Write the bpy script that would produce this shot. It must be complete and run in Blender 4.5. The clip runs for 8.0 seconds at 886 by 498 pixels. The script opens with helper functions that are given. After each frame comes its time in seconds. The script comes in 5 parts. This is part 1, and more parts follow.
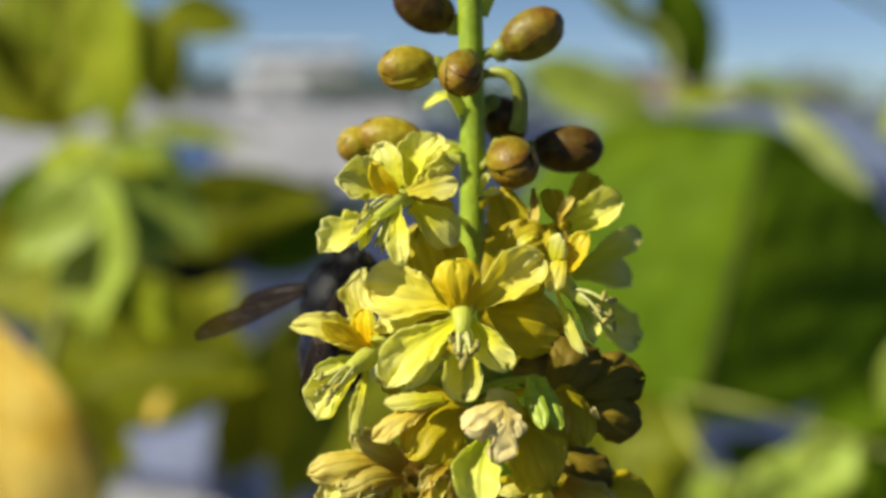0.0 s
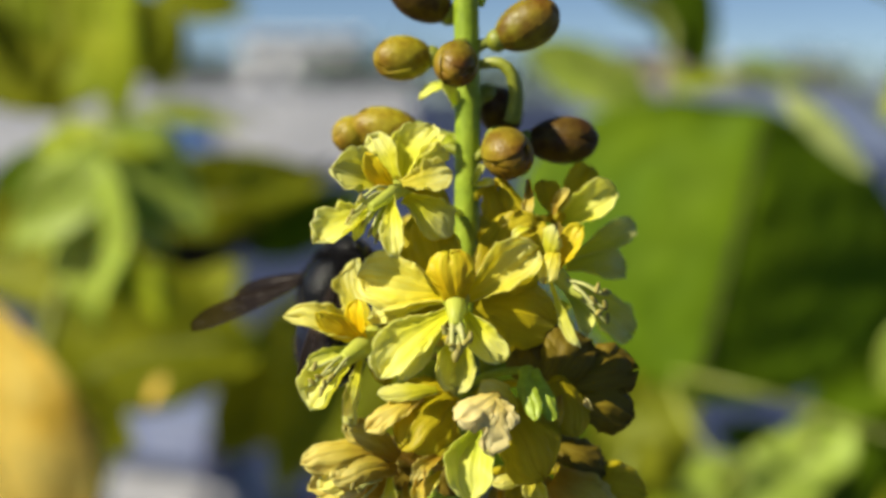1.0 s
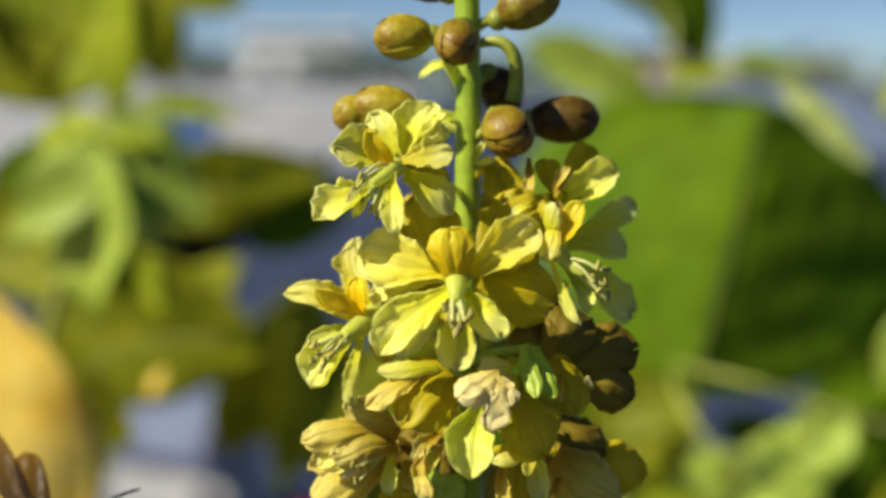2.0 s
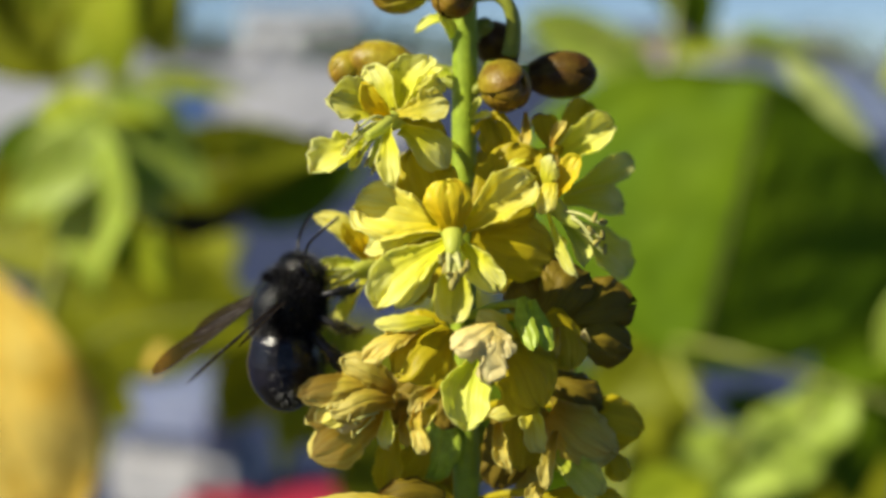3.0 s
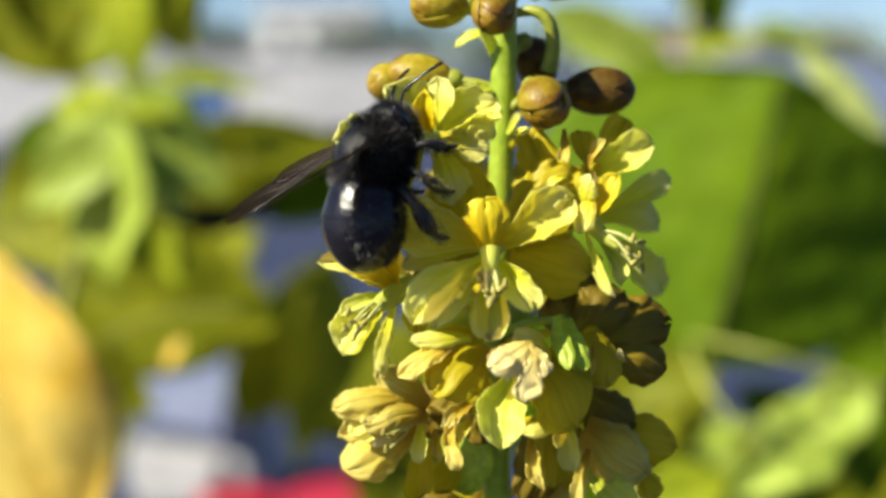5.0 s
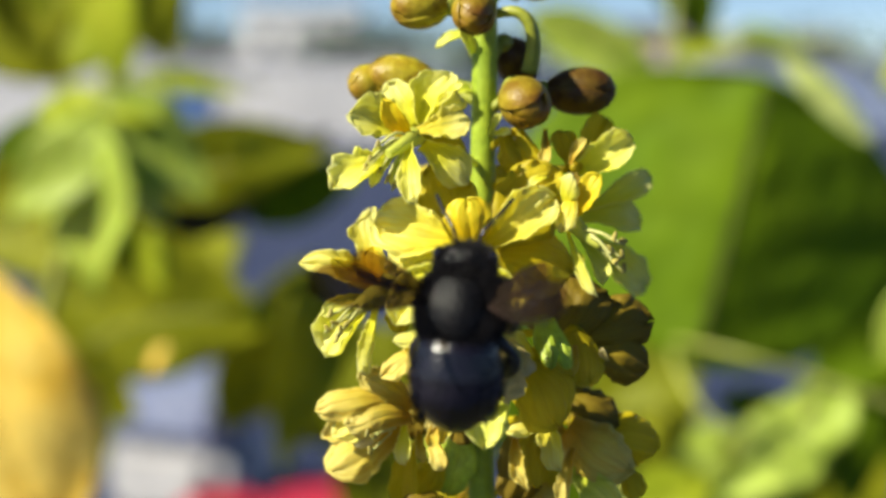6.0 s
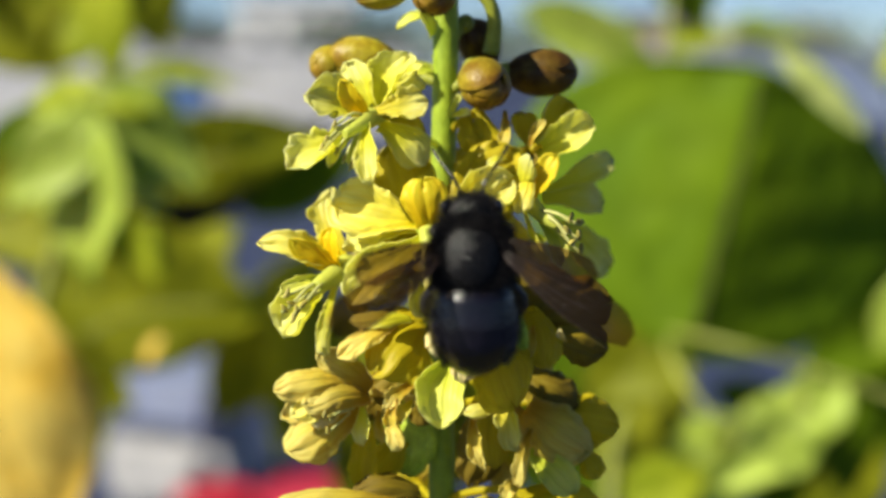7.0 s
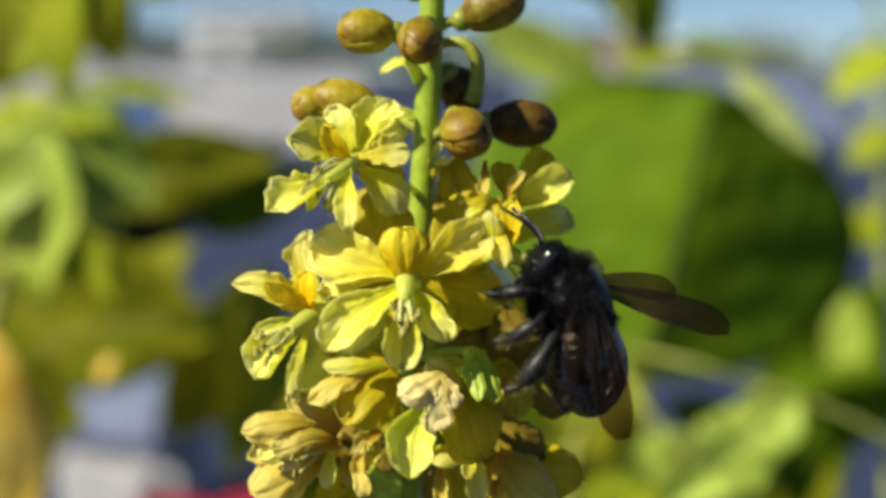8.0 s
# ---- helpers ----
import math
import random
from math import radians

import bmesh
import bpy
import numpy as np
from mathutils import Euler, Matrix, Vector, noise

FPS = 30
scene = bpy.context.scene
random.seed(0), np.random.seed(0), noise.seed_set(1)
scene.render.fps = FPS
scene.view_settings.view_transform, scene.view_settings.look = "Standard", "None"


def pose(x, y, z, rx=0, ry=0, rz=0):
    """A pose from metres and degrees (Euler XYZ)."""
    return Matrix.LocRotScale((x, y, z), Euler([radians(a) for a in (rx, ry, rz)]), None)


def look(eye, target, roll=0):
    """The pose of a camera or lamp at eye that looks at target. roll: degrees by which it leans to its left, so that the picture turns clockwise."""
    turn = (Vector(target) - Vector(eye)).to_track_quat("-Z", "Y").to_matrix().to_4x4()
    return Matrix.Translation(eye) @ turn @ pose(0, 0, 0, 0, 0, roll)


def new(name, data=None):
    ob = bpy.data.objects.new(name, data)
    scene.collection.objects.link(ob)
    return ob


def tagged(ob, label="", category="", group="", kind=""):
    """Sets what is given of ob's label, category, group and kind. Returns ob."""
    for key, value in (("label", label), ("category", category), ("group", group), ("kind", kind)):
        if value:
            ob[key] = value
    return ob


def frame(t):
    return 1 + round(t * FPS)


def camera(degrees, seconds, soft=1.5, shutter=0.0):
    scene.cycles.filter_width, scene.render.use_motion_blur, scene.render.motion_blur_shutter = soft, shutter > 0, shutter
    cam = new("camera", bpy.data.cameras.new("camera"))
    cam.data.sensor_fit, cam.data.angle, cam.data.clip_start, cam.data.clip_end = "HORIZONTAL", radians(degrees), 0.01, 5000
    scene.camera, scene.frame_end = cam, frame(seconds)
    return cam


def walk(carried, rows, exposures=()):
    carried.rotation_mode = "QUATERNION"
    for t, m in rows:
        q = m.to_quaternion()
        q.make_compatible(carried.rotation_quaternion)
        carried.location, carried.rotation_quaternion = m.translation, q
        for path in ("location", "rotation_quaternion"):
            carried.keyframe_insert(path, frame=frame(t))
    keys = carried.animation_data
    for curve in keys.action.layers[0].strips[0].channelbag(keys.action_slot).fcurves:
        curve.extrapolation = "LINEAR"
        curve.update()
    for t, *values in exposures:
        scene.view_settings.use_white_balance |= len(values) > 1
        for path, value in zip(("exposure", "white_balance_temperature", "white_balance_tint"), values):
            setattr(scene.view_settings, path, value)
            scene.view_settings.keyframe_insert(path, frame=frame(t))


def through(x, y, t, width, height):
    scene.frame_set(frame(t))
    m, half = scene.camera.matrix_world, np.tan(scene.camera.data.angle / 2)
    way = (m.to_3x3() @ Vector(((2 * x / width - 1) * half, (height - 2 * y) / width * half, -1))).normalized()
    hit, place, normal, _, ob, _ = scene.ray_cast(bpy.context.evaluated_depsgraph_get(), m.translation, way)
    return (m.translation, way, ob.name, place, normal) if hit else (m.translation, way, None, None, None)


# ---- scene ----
D_EYE = 0.154                      # eye to the stem, metres
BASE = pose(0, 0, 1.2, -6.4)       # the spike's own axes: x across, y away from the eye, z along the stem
CAMERA_ROWS = [
    (0, -0.0000, 0.000, 0.000),
    (0.5, -0.0001, -0.599, 0.239),
    (1, -0.0003, -0.772, -0.053),
    (1.2, -0.0003, -0.847, 0.000),
    (1.8, -0.0016, -0.947, 0.000),
    (2.3, -0.0028, -1.044, -0.160),
    (2.5, -0.0032, -1.583, 0.053),
    (3, -0.0041, -1.889, -0.027),
    (3.5, -0.0050, -2.088, -0.293),
    (4, -0.0047, -2.646, 0.133),
    (4.5, -0.0045, -2.858, 0.745),
    (5, -0.0034, -2.198, 0.718),
    (5.2, -0.0030, -1.976, 0.266),
    (5.7, -0.0030, -2.030, 0.106),
    (6.3, -0.0030, -2.030, -0.106),
    (6.5, -0.0030, -2.748, 0.027),
    (6.7, -0.0028, -2.631, -0.053),
    (7, -0.0026, -2.497, -0.239),
    (7.3, -0.0024, -2.468, -0.319),
    (7.5, -0.0022, -2.272, -0.718),
    (7.8, -0.0015, -1.974, -1.543),
    (8, -0.0010, -1.785, -2.314),
]
SWAY_ROWS = [
    (0, 0.00, -0.00, 0.00),
    (0.5, -1.82, 0.20, -0.30),
    (1, -0.56, -1.16, 0.30),
    (1.2, -0.30, -1.10, 0.30),
    (1.8, -0.57, -0.85, 0.33),
    (2.3, -0.35, -0.68, 0.37),
    (2.5, -2.14, 0.07, 0.37),
    (3, -0.99, 0.31, 0.25),
    (3.5, 0.29, 0.42, 0.44),
    (4, 1.04, 0.48, 0.48),
    (4.5, 2.90, 0.31, 0.66),
    (5, 1.64, -1.67, 1.30),
    (5.2, -1.59, -0.75, 0.40),
    (5.7, 0.01, -0.90, 0.60),
    (6.3, 1.90, -0.85, 1.00),
    (6.5, -4.19, 2.18, 0.35),
    (6.7, 1.30, -1.10, 0.75),
    (7, -3.04, 0.60, 1.00),
    (7.3, -0.50, 0.20, 1.50),
    (7.5, -0.91, 0.33, 1.90),
    (7.8, -6.10, 1.20, 2.40),
    (8, -0.35, -1.55, 3.50),
]
BEE_ROWS = [
    (0, -13.5, 4, -6.4, (0.28, 0.3, 0.9), (-0.75, -0.62, 0.3)),
    (0.5, -14.8, 4, -6.5, (0.28, 0.3, 0.9), (-0.75, -0.62, 0.3)),
    (1, -13.7, 3, -7.5, (0.28, 0.3, 0.9), (-0.75, -0.62, 0.3)),
    (1.2, -13.2, 3, -7.8, (0.28, 0.3, 0.9), (-0.75, -0.62, 0.3)),
    (1.5, -21.7, 0, -13.3, (0.4, 0.1, 0.8), (-0.75, -0.4, 0.5)),
    (1.8, -40.6, -4, -29.1, (0.6, 0, 0.5), (-0.5, -0.2, 0.85)),
    (2.1, -50.1, -4, -44.5, (0.75, 0.05, 0.5), (-0.5, -0.2, 0.85)),
    (2.3, -44.3, -2, -37.9, (0.85, 0.1, 0.5), (-0.5, -0.2, 0.85)),
    (2.4, -38.9, -2, -30.4, (0.85, 0.1, 0.5), (-0.5, -0.2, 0.85)),
    (2.5, -33.0, -2, -22.3, (0.87, 0.1, 0.42), (-0.42, -0.18, 0.88)),
    (2.6, -28.6, -2, -12.6, (0.85, 0.1, 0.5), (-0.5, -0.2, 0.85)),
    (2.7, -24.3, -2, -7.3, (0.8, 0.15, 0.55), (-0.55, -0.25, 0.8)),
    (2.8, -20.4, -2, -10.5, (0.55, 0.2, 0.8), (-0.75, -0.35, 0.5)),
    (2.9, -19.6, -2.5, -14.1, (0.3, 0.1, 0.93), (-0.8, -0.5, 0.25)),
    (3.1, -18.8, -2.5, -17.5, (0.28, 0.1, 0.93), (-0.85, -0.45, 0.2)),
    (3.3, -17.0, -2.5, -17.0, (0.40, 0.1, 0.92), (-0.85, -0.45, 0.2)),
    (3.5, -16.2, -2.5, -16.4, (0.45, 0.1, 0.92), (-0.85, -0.45, 0.2)),
    (4, -15.6, -2.5, -16.7, (0.45, 0.1, 0.92), (-0.85, -0.45, 0.2)),
    (4.1, -15.3, -2.5, -16.1, (0.45, 0.1, 0.92), (-0.85, -0.45, 0.2)),
    (4.3, -17.5, -8, -7.0, (0.35, 0.2, 0.85), (-0.8, -0.4, 0.35)),
    (4.4, -14.6, -21, 1.9, (0.6, 0.3, 0.7), (-0.65, -0.4, 0.6)),
    (4.5, -11.2, -20, 7.7, (0.72, 0.28, 0.60), (-0.56, -0.40, 0.72)),
    (4.6, -9.7, -20, 3.7, (0.5, 0.3, 0.8), (-0.7, -0.5, 0.45)),
    (4.7, -9.9, -18, 0.9, (0.25, 0.2, 0.95), (-0.8, -0.55, 0.2)),
    (4.8, -10.6, -17, 1.2, (0.36, 0.2, 0.89), (-0.82, -0.5, 0.25)),
    (5, -9.6, -17, 1.4, (0.38, 0.2, 0.88), (-0.84, -0.46, 0.25)),
    (5.2, -12.9, -17, 2.9, (0.38, 0.2, 0.88), (-0.84, -0.46, 0.25)),
    (5.4, -12.6, -12, -2.0, (0.4, 0.2, 0.85), (-0.6, -0.7, 0.3)),
    (5.6, -8.8, -27, -12.1, (0.5, 0.2, 0.75), (-0.4, -0.85, 0.35)),
    (5.9, -1.5, -29, -14.3, (0.2, 0.25, 0.9), (-0.2, -0.92, 0.3)),
    (6.1, 4.0, -27, -12.7, (0.05, 0.25, 0.95), (-0.1, -0.95, 0.25)),
    (6.3, 4.5, -24, -11.6, (0, 0.2, 0.97), (-0.05, -0.97, 0.2)),
    (6.5, 0.8, -24, -8.0, (-0.02, 0.2, 0.97), (-0.03, -0.97, 0.2)),
    (6.7, 6.7, -24, -11.3, (-0.05, 0.2, 0.97), (-0.03, -0.97, 0.2)),
    (6.9, 6.8, -24, -11.3, (-0.05, 0.2, 0.97), (-0.03, -0.97, 0.2)),
    (7, 3.7, -24, -9.3, (-0.02, 0.2, 0.97), (-0.03, -0.97, 0.2)),
    (7.1, 0.0, -24, -7.4, (-0.02, 0.2, 0.97), (-0.03, -0.97, 0.2)),
    (7.2, 6.2, -24, -4.4, (0.1, 0.2, 0.95), (-0.05, -0.97, 0.25)),
    (7.3, 12.2, -20, -2.2, (-0.05, 0.3, 0.93), (0.1, -0.92, 0.35)),
    (7.4, 21.4, -12, -2.2, (-0.6, 0.3, 0.7), (0.3, -0.6, 0.7)),
    (7.5, 28.7, -6, -3.2, (-0.88, 0.05, 0.4), (0.38, -0.35, 0.85)),
    (7.6, 23.6, -14, -4.6, (-0.6, 0.15, 0.75), (0.6, -0.4, 0.6)),
    (7.8, 16.6, -21, -7.0, (-0.45, 0.12, 0.88), (0.92, -0.22, 0.35)),
    (8, 19.6, -21, -11.0, (-0.48, 0.12, 0.87), (0.92, -0.22, 0.35)),
]

cam = camera(40.0, 8.0, soft=3.1, shutter=0.22)
cam.data.dof.use_dof = True
cam.data.dof.focus_distance = 0.140
cam.data.dof.aperture_fstop = 11.0
walk(cam, [(t, pose(0, 0, drop) @ BASE @ pose(0, -D_EYE, 0, 90 + pitch, 0, 0) @ pose(0, 0, 0, 0, turn, 0)) for t, drop, pitch, turn in CAMERA_ROWS],
     exposures=[(0, 0.50), (1.0, 0.50), (2.5, 0.52), (3.5, 0.56), (4.0, 0.60), (4.5, 0.69), (5.0, 0.97), (5.2, 0.97), (6.5, 0.83), (7.0, 0.76), (7.5, 0.67), (8.0, 0.59)])

# ---- light ----
SUN_DIR = Vector((-0.69, -0.34, 0.64)).normalized()
world = bpy.data.worlds.new("sky")
scene.world = world
world.use_nodes = True
wn = world.node_tree.nodes
sky = wn.new("ShaderNodeTexSky")
sky.sky_type, sky.sun_disc = "NISHITA", False
sky.sun_elevation = math.asin(SUN_DIR.z)
sky.sun_rotation = math.atan2(SUN_DIR.x, SUN_DIR.y)
sky.air_density, sky.dust_density, sky.ozone_density, sky.altitude = 0.8, 0.0, 3.0, 2500
wn["Background"].inputs["Strength"].default_value = 0.056
world.node_tree.links.new(sky.outputs[0], wn["Background"].inputs["Color"])
sun = new("sun", bpy.data.lights.new("sun", "SUN"))
sun.data.energy, sun.data.angle, sun.data.color = 4.8, radians(0.53), (1.0, 0.94, 0.76)
sun.matrix_world = look(SUN_DIR * 5, (0, 0, 0))


# ---- materials ----
def wire(tree, a, b):
    tree.links.new(a, b)


def surface(name, c1, c2, scale=300, rough=0.5, bump=0.15, fine=4.0, through=0.0, thin=None, spec=0.5, wander=0.12, contrast=0.25, tip=None):
    """Two colours mixed by a broad noise, a finer one for grain and relief; through: the share of light that a thin sheet lets pass."""
    m = bpy.data.materials.new(name)
    m.use_nodes = True
    t = m.node_tree
    n = t.nodes
    p = n["Principled BSDF"]
    co = n.new("ShaderNodeTexCoord")
    broad = n.new("ShaderNodeTexNoise")
    broad.inputs["Scale"].default_value, broad.inputs["Detail"].default_value = scale, 3
    grain = n.new("ShaderNodeTexNoise")
    grain.inputs["Scale"].default_value, grain.inputs["Detail"].default_value = scale * fine, 4
    wire(t, co.outputs["Object"], broad.inputs["Vector"])
    wire(t, co.outputs["Object"], grain.inputs["Vector"])
    ramp = n.new("ShaderNodeValToRGB")
    ramp.color_ramp.elements[0].position, ramp.color_ramp.elements[1].position = 0.5 - contrast, 0.5 + contrast
    ramp.color_ramp.elements[0].color, ramp.color_ramp.elements[1].color = (*c1, 1), (*c2, 1)
    wire(t, broad.outputs["Fac"], ramp.inputs["Fac"])
    hue = n.new("ShaderNodeHueSaturation")
    info = n.new("ShaderNodeObjectInfo")
    vary = n.new("ShaderNodeMapRange")
    vary.inputs["To Min"].default_value, vary.inputs["To Max"].default_value = 1 - wander, 1 + wander
    wire(t, info.outputs["Random"], vary.inputs["Value"])
    spot = n.new("ShaderNodeMapRange")
    spot.inputs["From Min"].default_value, spot.inputs["From Max"].default_value = 0.3, 0.7
    spot.inputs["To Min"].default_value, spot.inputs["To Max"].default_value = 0.85, 1.12
    wire(t, grain.outputs["Fac"], spot.inputs["Value"])
    mul = n.new("ShaderNodeMath")
    mul.operation = "MULTIPLY"
    wire(t, vary.outputs[0], mul.inputs[0])
    wire(t, spot.outputs[0], mul.inputs[1])
    wire(t, mul.outputs[0], hue.inputs["Value"])
    tone = ramp.outputs["Color"]
    if tip:                                   # another colour towards the far end
        ends = n.new("ShaderNodeSeparateXYZ")
        wire(t, co.outputs["Generated"], ends.inputs[0])
        rough_ = n.new("ShaderNodeMath")
        rough_.operation, rough_.inputs[1].default_value = "MULTIPLY_ADD", 0.7
        wire(t, broad.outputs["Fac"], rough_.inputs[0])
        wire(t, ends.outputs["X"], rough_.inputs[2])
        far_end = n.new("ShaderNodeMapRange")
        far_end.inputs["From Min"].default_value, far_end.inputs["From Max"].default_value = 0.65, 1.3
        far_end.inputs["To Max"].default_value = 0.5
        wire(t, rough_.outputs[0], far_end.inputs["Value"])
        blend = n.new("ShaderNodeMix")
        blend.data_type = "RGBA"
        blend.inputs["B"].default_value = (*tip, 1)
        wire(t, far_end.outputs[0], blend.inputs["Factor"])
        wire(t, tone, blend.inputs["A"])
        tone = blend.outputs["Result"]
    wire(t, tone, hue.inputs["Color"])
    wire(t, hue.outputs["Color"], p.inputs["Base Color"])
    p.inputs["Roughness"].default_value = rough
    p.inputs["Specular IOR Level"].default_value = spec
    bm_ = n.new("ShaderNodeBump")
    bm_.inputs["Strength"].default_value, bm_.inputs["Distance"].default_value = bump, 0.3 / scale
    wire(t, grain.outputs["Fac"], bm_.inputs["Height"])
    wire(t, bm_.outputs["Normal"], p.inputs["Normal"])
    if through:
        tr = n.new("ShaderNodeBsdfTranslucent")
        mix = n.new("ShaderNodeMixShader")
        mix.inputs["Fac"].default_value = through
        if thin:
            tint = n.new("ShaderNodeMix")
            tint.data_type, tint.blend_type = "RGBA", "MULTIPLY"
            tint.inputs["Factor"].default_value = 1.0
            tint.inputs["B"].default_value = (*thin, 1)
            wire(t, hue.outputs["Color"], tint.inputs["A"])
            wire(t, tint.outputs["Result"], tr.inputs["Color"])
        else:
            wire(t, hue.outputs["Color"], tr.inputs["Color"])
        wire(t, p.outputs[0], mix.inputs[1])
        wire(t, tr.outputs[0], mix.inputs[2])
        wire(t, mix.outputs[0], n["Material Output"].inputs["Surface"])
    return m


def petal_surface(name, root, blade, tip, vein, rough=0.45, through=0.4):
    """A petal: root to tip along u, fine veins that run along it, mottled."""
    m = bpy.data.materials.new(name)
    m.use_nodes = True
    t = m.node_tree
    n = t.nodes
    p = n["Principled BSDF"]
    uv = n.new("ShaderNodeUVMap")
    sep = n.new("ShaderNodeSeparateXYZ")
    wire(t, uv.outputs["UV"], sep.inputs[0])
    co = n.new("ShaderNodeTexCoord")
    blot = n.new("ShaderNodeTexNoise")
    blot.inputs["Scale"].default_value, blot.inputs["Detail"].default_value = 330, 4
    wire(t, co.outputs["Object"], blot.inputs["Vector"])
    shift = n.new("ShaderNodeMath")
    shift.operation = "MULTIPLY_ADD"
    shift.inputs[1].default_value, shift.inputs[2].default_value = 0.5, -0.25
    wire(t, blot.outputs["Fac"], shift.inputs[0])
    add = n.new("ShaderNodeMath")
    wire(t, sep.outputs["X"], add.inputs[0])
    wire(t, shift.outputs[0], add.inputs[1])
    ramp = n.new("ShaderNodeValToRGB")
    ramp.color_ramp.elements[0].color, ramp.color_ramp.elements[1].color = (*root, 1), (*tip, 1)
    ramp.color_ramp.elements[0].position, ramp.color_ramp.elements[1].position = 0.08, 0.95
    mid = ramp.color_ramp.elements.new(0.5)
    mid.color = (*blade, 1)
    wire(t, add.outputs[0], ramp.inputs["Fac"])
    stretch = n.new("ShaderNodeCombineXYZ")
    long_ = n.new("ShaderNodeMath")
    long_.operation, long_.inputs[1].default_value = "MULTIPLY", 1.4
    wide = n.new("ShaderNodeMath")
    wide.operation, wide.inputs[1].default_value = "MULTIPLY", 20.0
    wire(t, sep.outputs["X"], long_.inputs[0])
    wire(t, sep.outputs["Y"], wide.inputs[0])
    wire(t, long_.outputs[0], stretch.inputs["X"])
    wire(t, wide.outputs[0], stretch.inputs["Y"])
    info = n.new("ShaderNodeObjectInfo")
    wire(t, info.outputs["Random"], stretch.inputs["Z"])
    lines = n.new("ShaderNodeTexNoise")
    lines.inputs["Scale"].default_value, lines.inputs["Detail"].default_value = 1.0, 3
    wire(t, stretch.outputs[0], lines.inputs["Vector"])
    cut = n.new("ShaderNodeMapRange")
    cut.inputs["From Min"].default_value, cut.inputs["From Max"].default_value = 0.42, 0.66
    cut.inputs["To Min"].default_value, cut.inputs["To Max"].default_value = 0.0, 0.6
    wire(t, lines.outputs["Fac"], cut.inputs["Value"])
    mix = n.new("ShaderNodeMix")
    mix.data_type = "RGBA"
    wire(t, cut.outputs[0], mix.inputs["Factor"])
    wire(t, ramp.outputs["Color"], mix.inputs["A"])
    mix.inputs["B"].default_value = (*vein, 1)
    side = n.new("ShaderNodeMath")
    side.operation, side.inputs[1].default_value = "SUBTRACT", 0.5
    wire(t, sep.outputs["Y"], side.inputs[0])
    rim = n.new("ShaderNodeMath")
    rim.operation = "ABSOLUTE"
    wire(t, side.outputs[0], rim.inputs[0])
    lip = n.new("ShaderNodeMapRange")
    lip.interpolation_type = "SMOOTHSTEP"
    lip.inputs["From Min"].default_value, lip.inputs["From Max"].default_value = 0.33, 0.5
    lip.inputs["To Min"].default_value, lip.inputs["To Max"].default_value = 0.0, 0.4
    wire(t, rim.outputs[0], lip.inputs["Value"])
    pale = n.new("ShaderNodeMix")
    pale.data_type = "RGBA"
    pale.inputs["B"].default_value = (*tip, 1)
    wire(t, lip.outputs[0], pale.inputs["Factor"])
    wire(t, mix.outputs["Result"], pale.inputs["A"])
    mix = pale
    vary = n.new("ShaderNodeMapRange")
    vary.inputs["To Min"].default_value, vary.inputs["To Max"].default_value = 0.88, 1.06
    wire(t, info.outputs["Random"], vary.inputs["Value"])
    hue = n.new("ShaderNodeHueSaturation")
    wire(t, vary.outputs[0], hue.inputs["Value"])
    wire(t, mix.outputs["Result"], hue.inputs["Color"])
    wire(t, hue.outputs["Color"], p.inputs["Base Color"])
    p.inputs["Roughness"].default_value = rough
    p.inputs["Specular IOR Level"].default_value = 0.35
    bump = n.new("ShaderNodeBump")
    bump.inputs["Strength"].default_value, bump.inputs["Distance"].default_value = 0.35, 0.0002
    wire(t, lines.outputs["Fac"], bump.inputs["Height"])
    wire(t, bump.outputs["Normal"], p.inputs["Normal"])
    tr = n.new("ShaderNodeBsdfTranslucent")
    wire(t, hue.outputs["Color"], tr.inputs["Color"])
    both = n.new("ShaderNodeMixShader")
    both.inputs["Fac"].default_value = through
    wire(t, p.outputs[0], both.inputs[1])
    wire(t, tr.outputs[0], both.inputs[2])
    wire(t, both.outputs[0], n["Material Output"].inputs["Surface"])
    return m


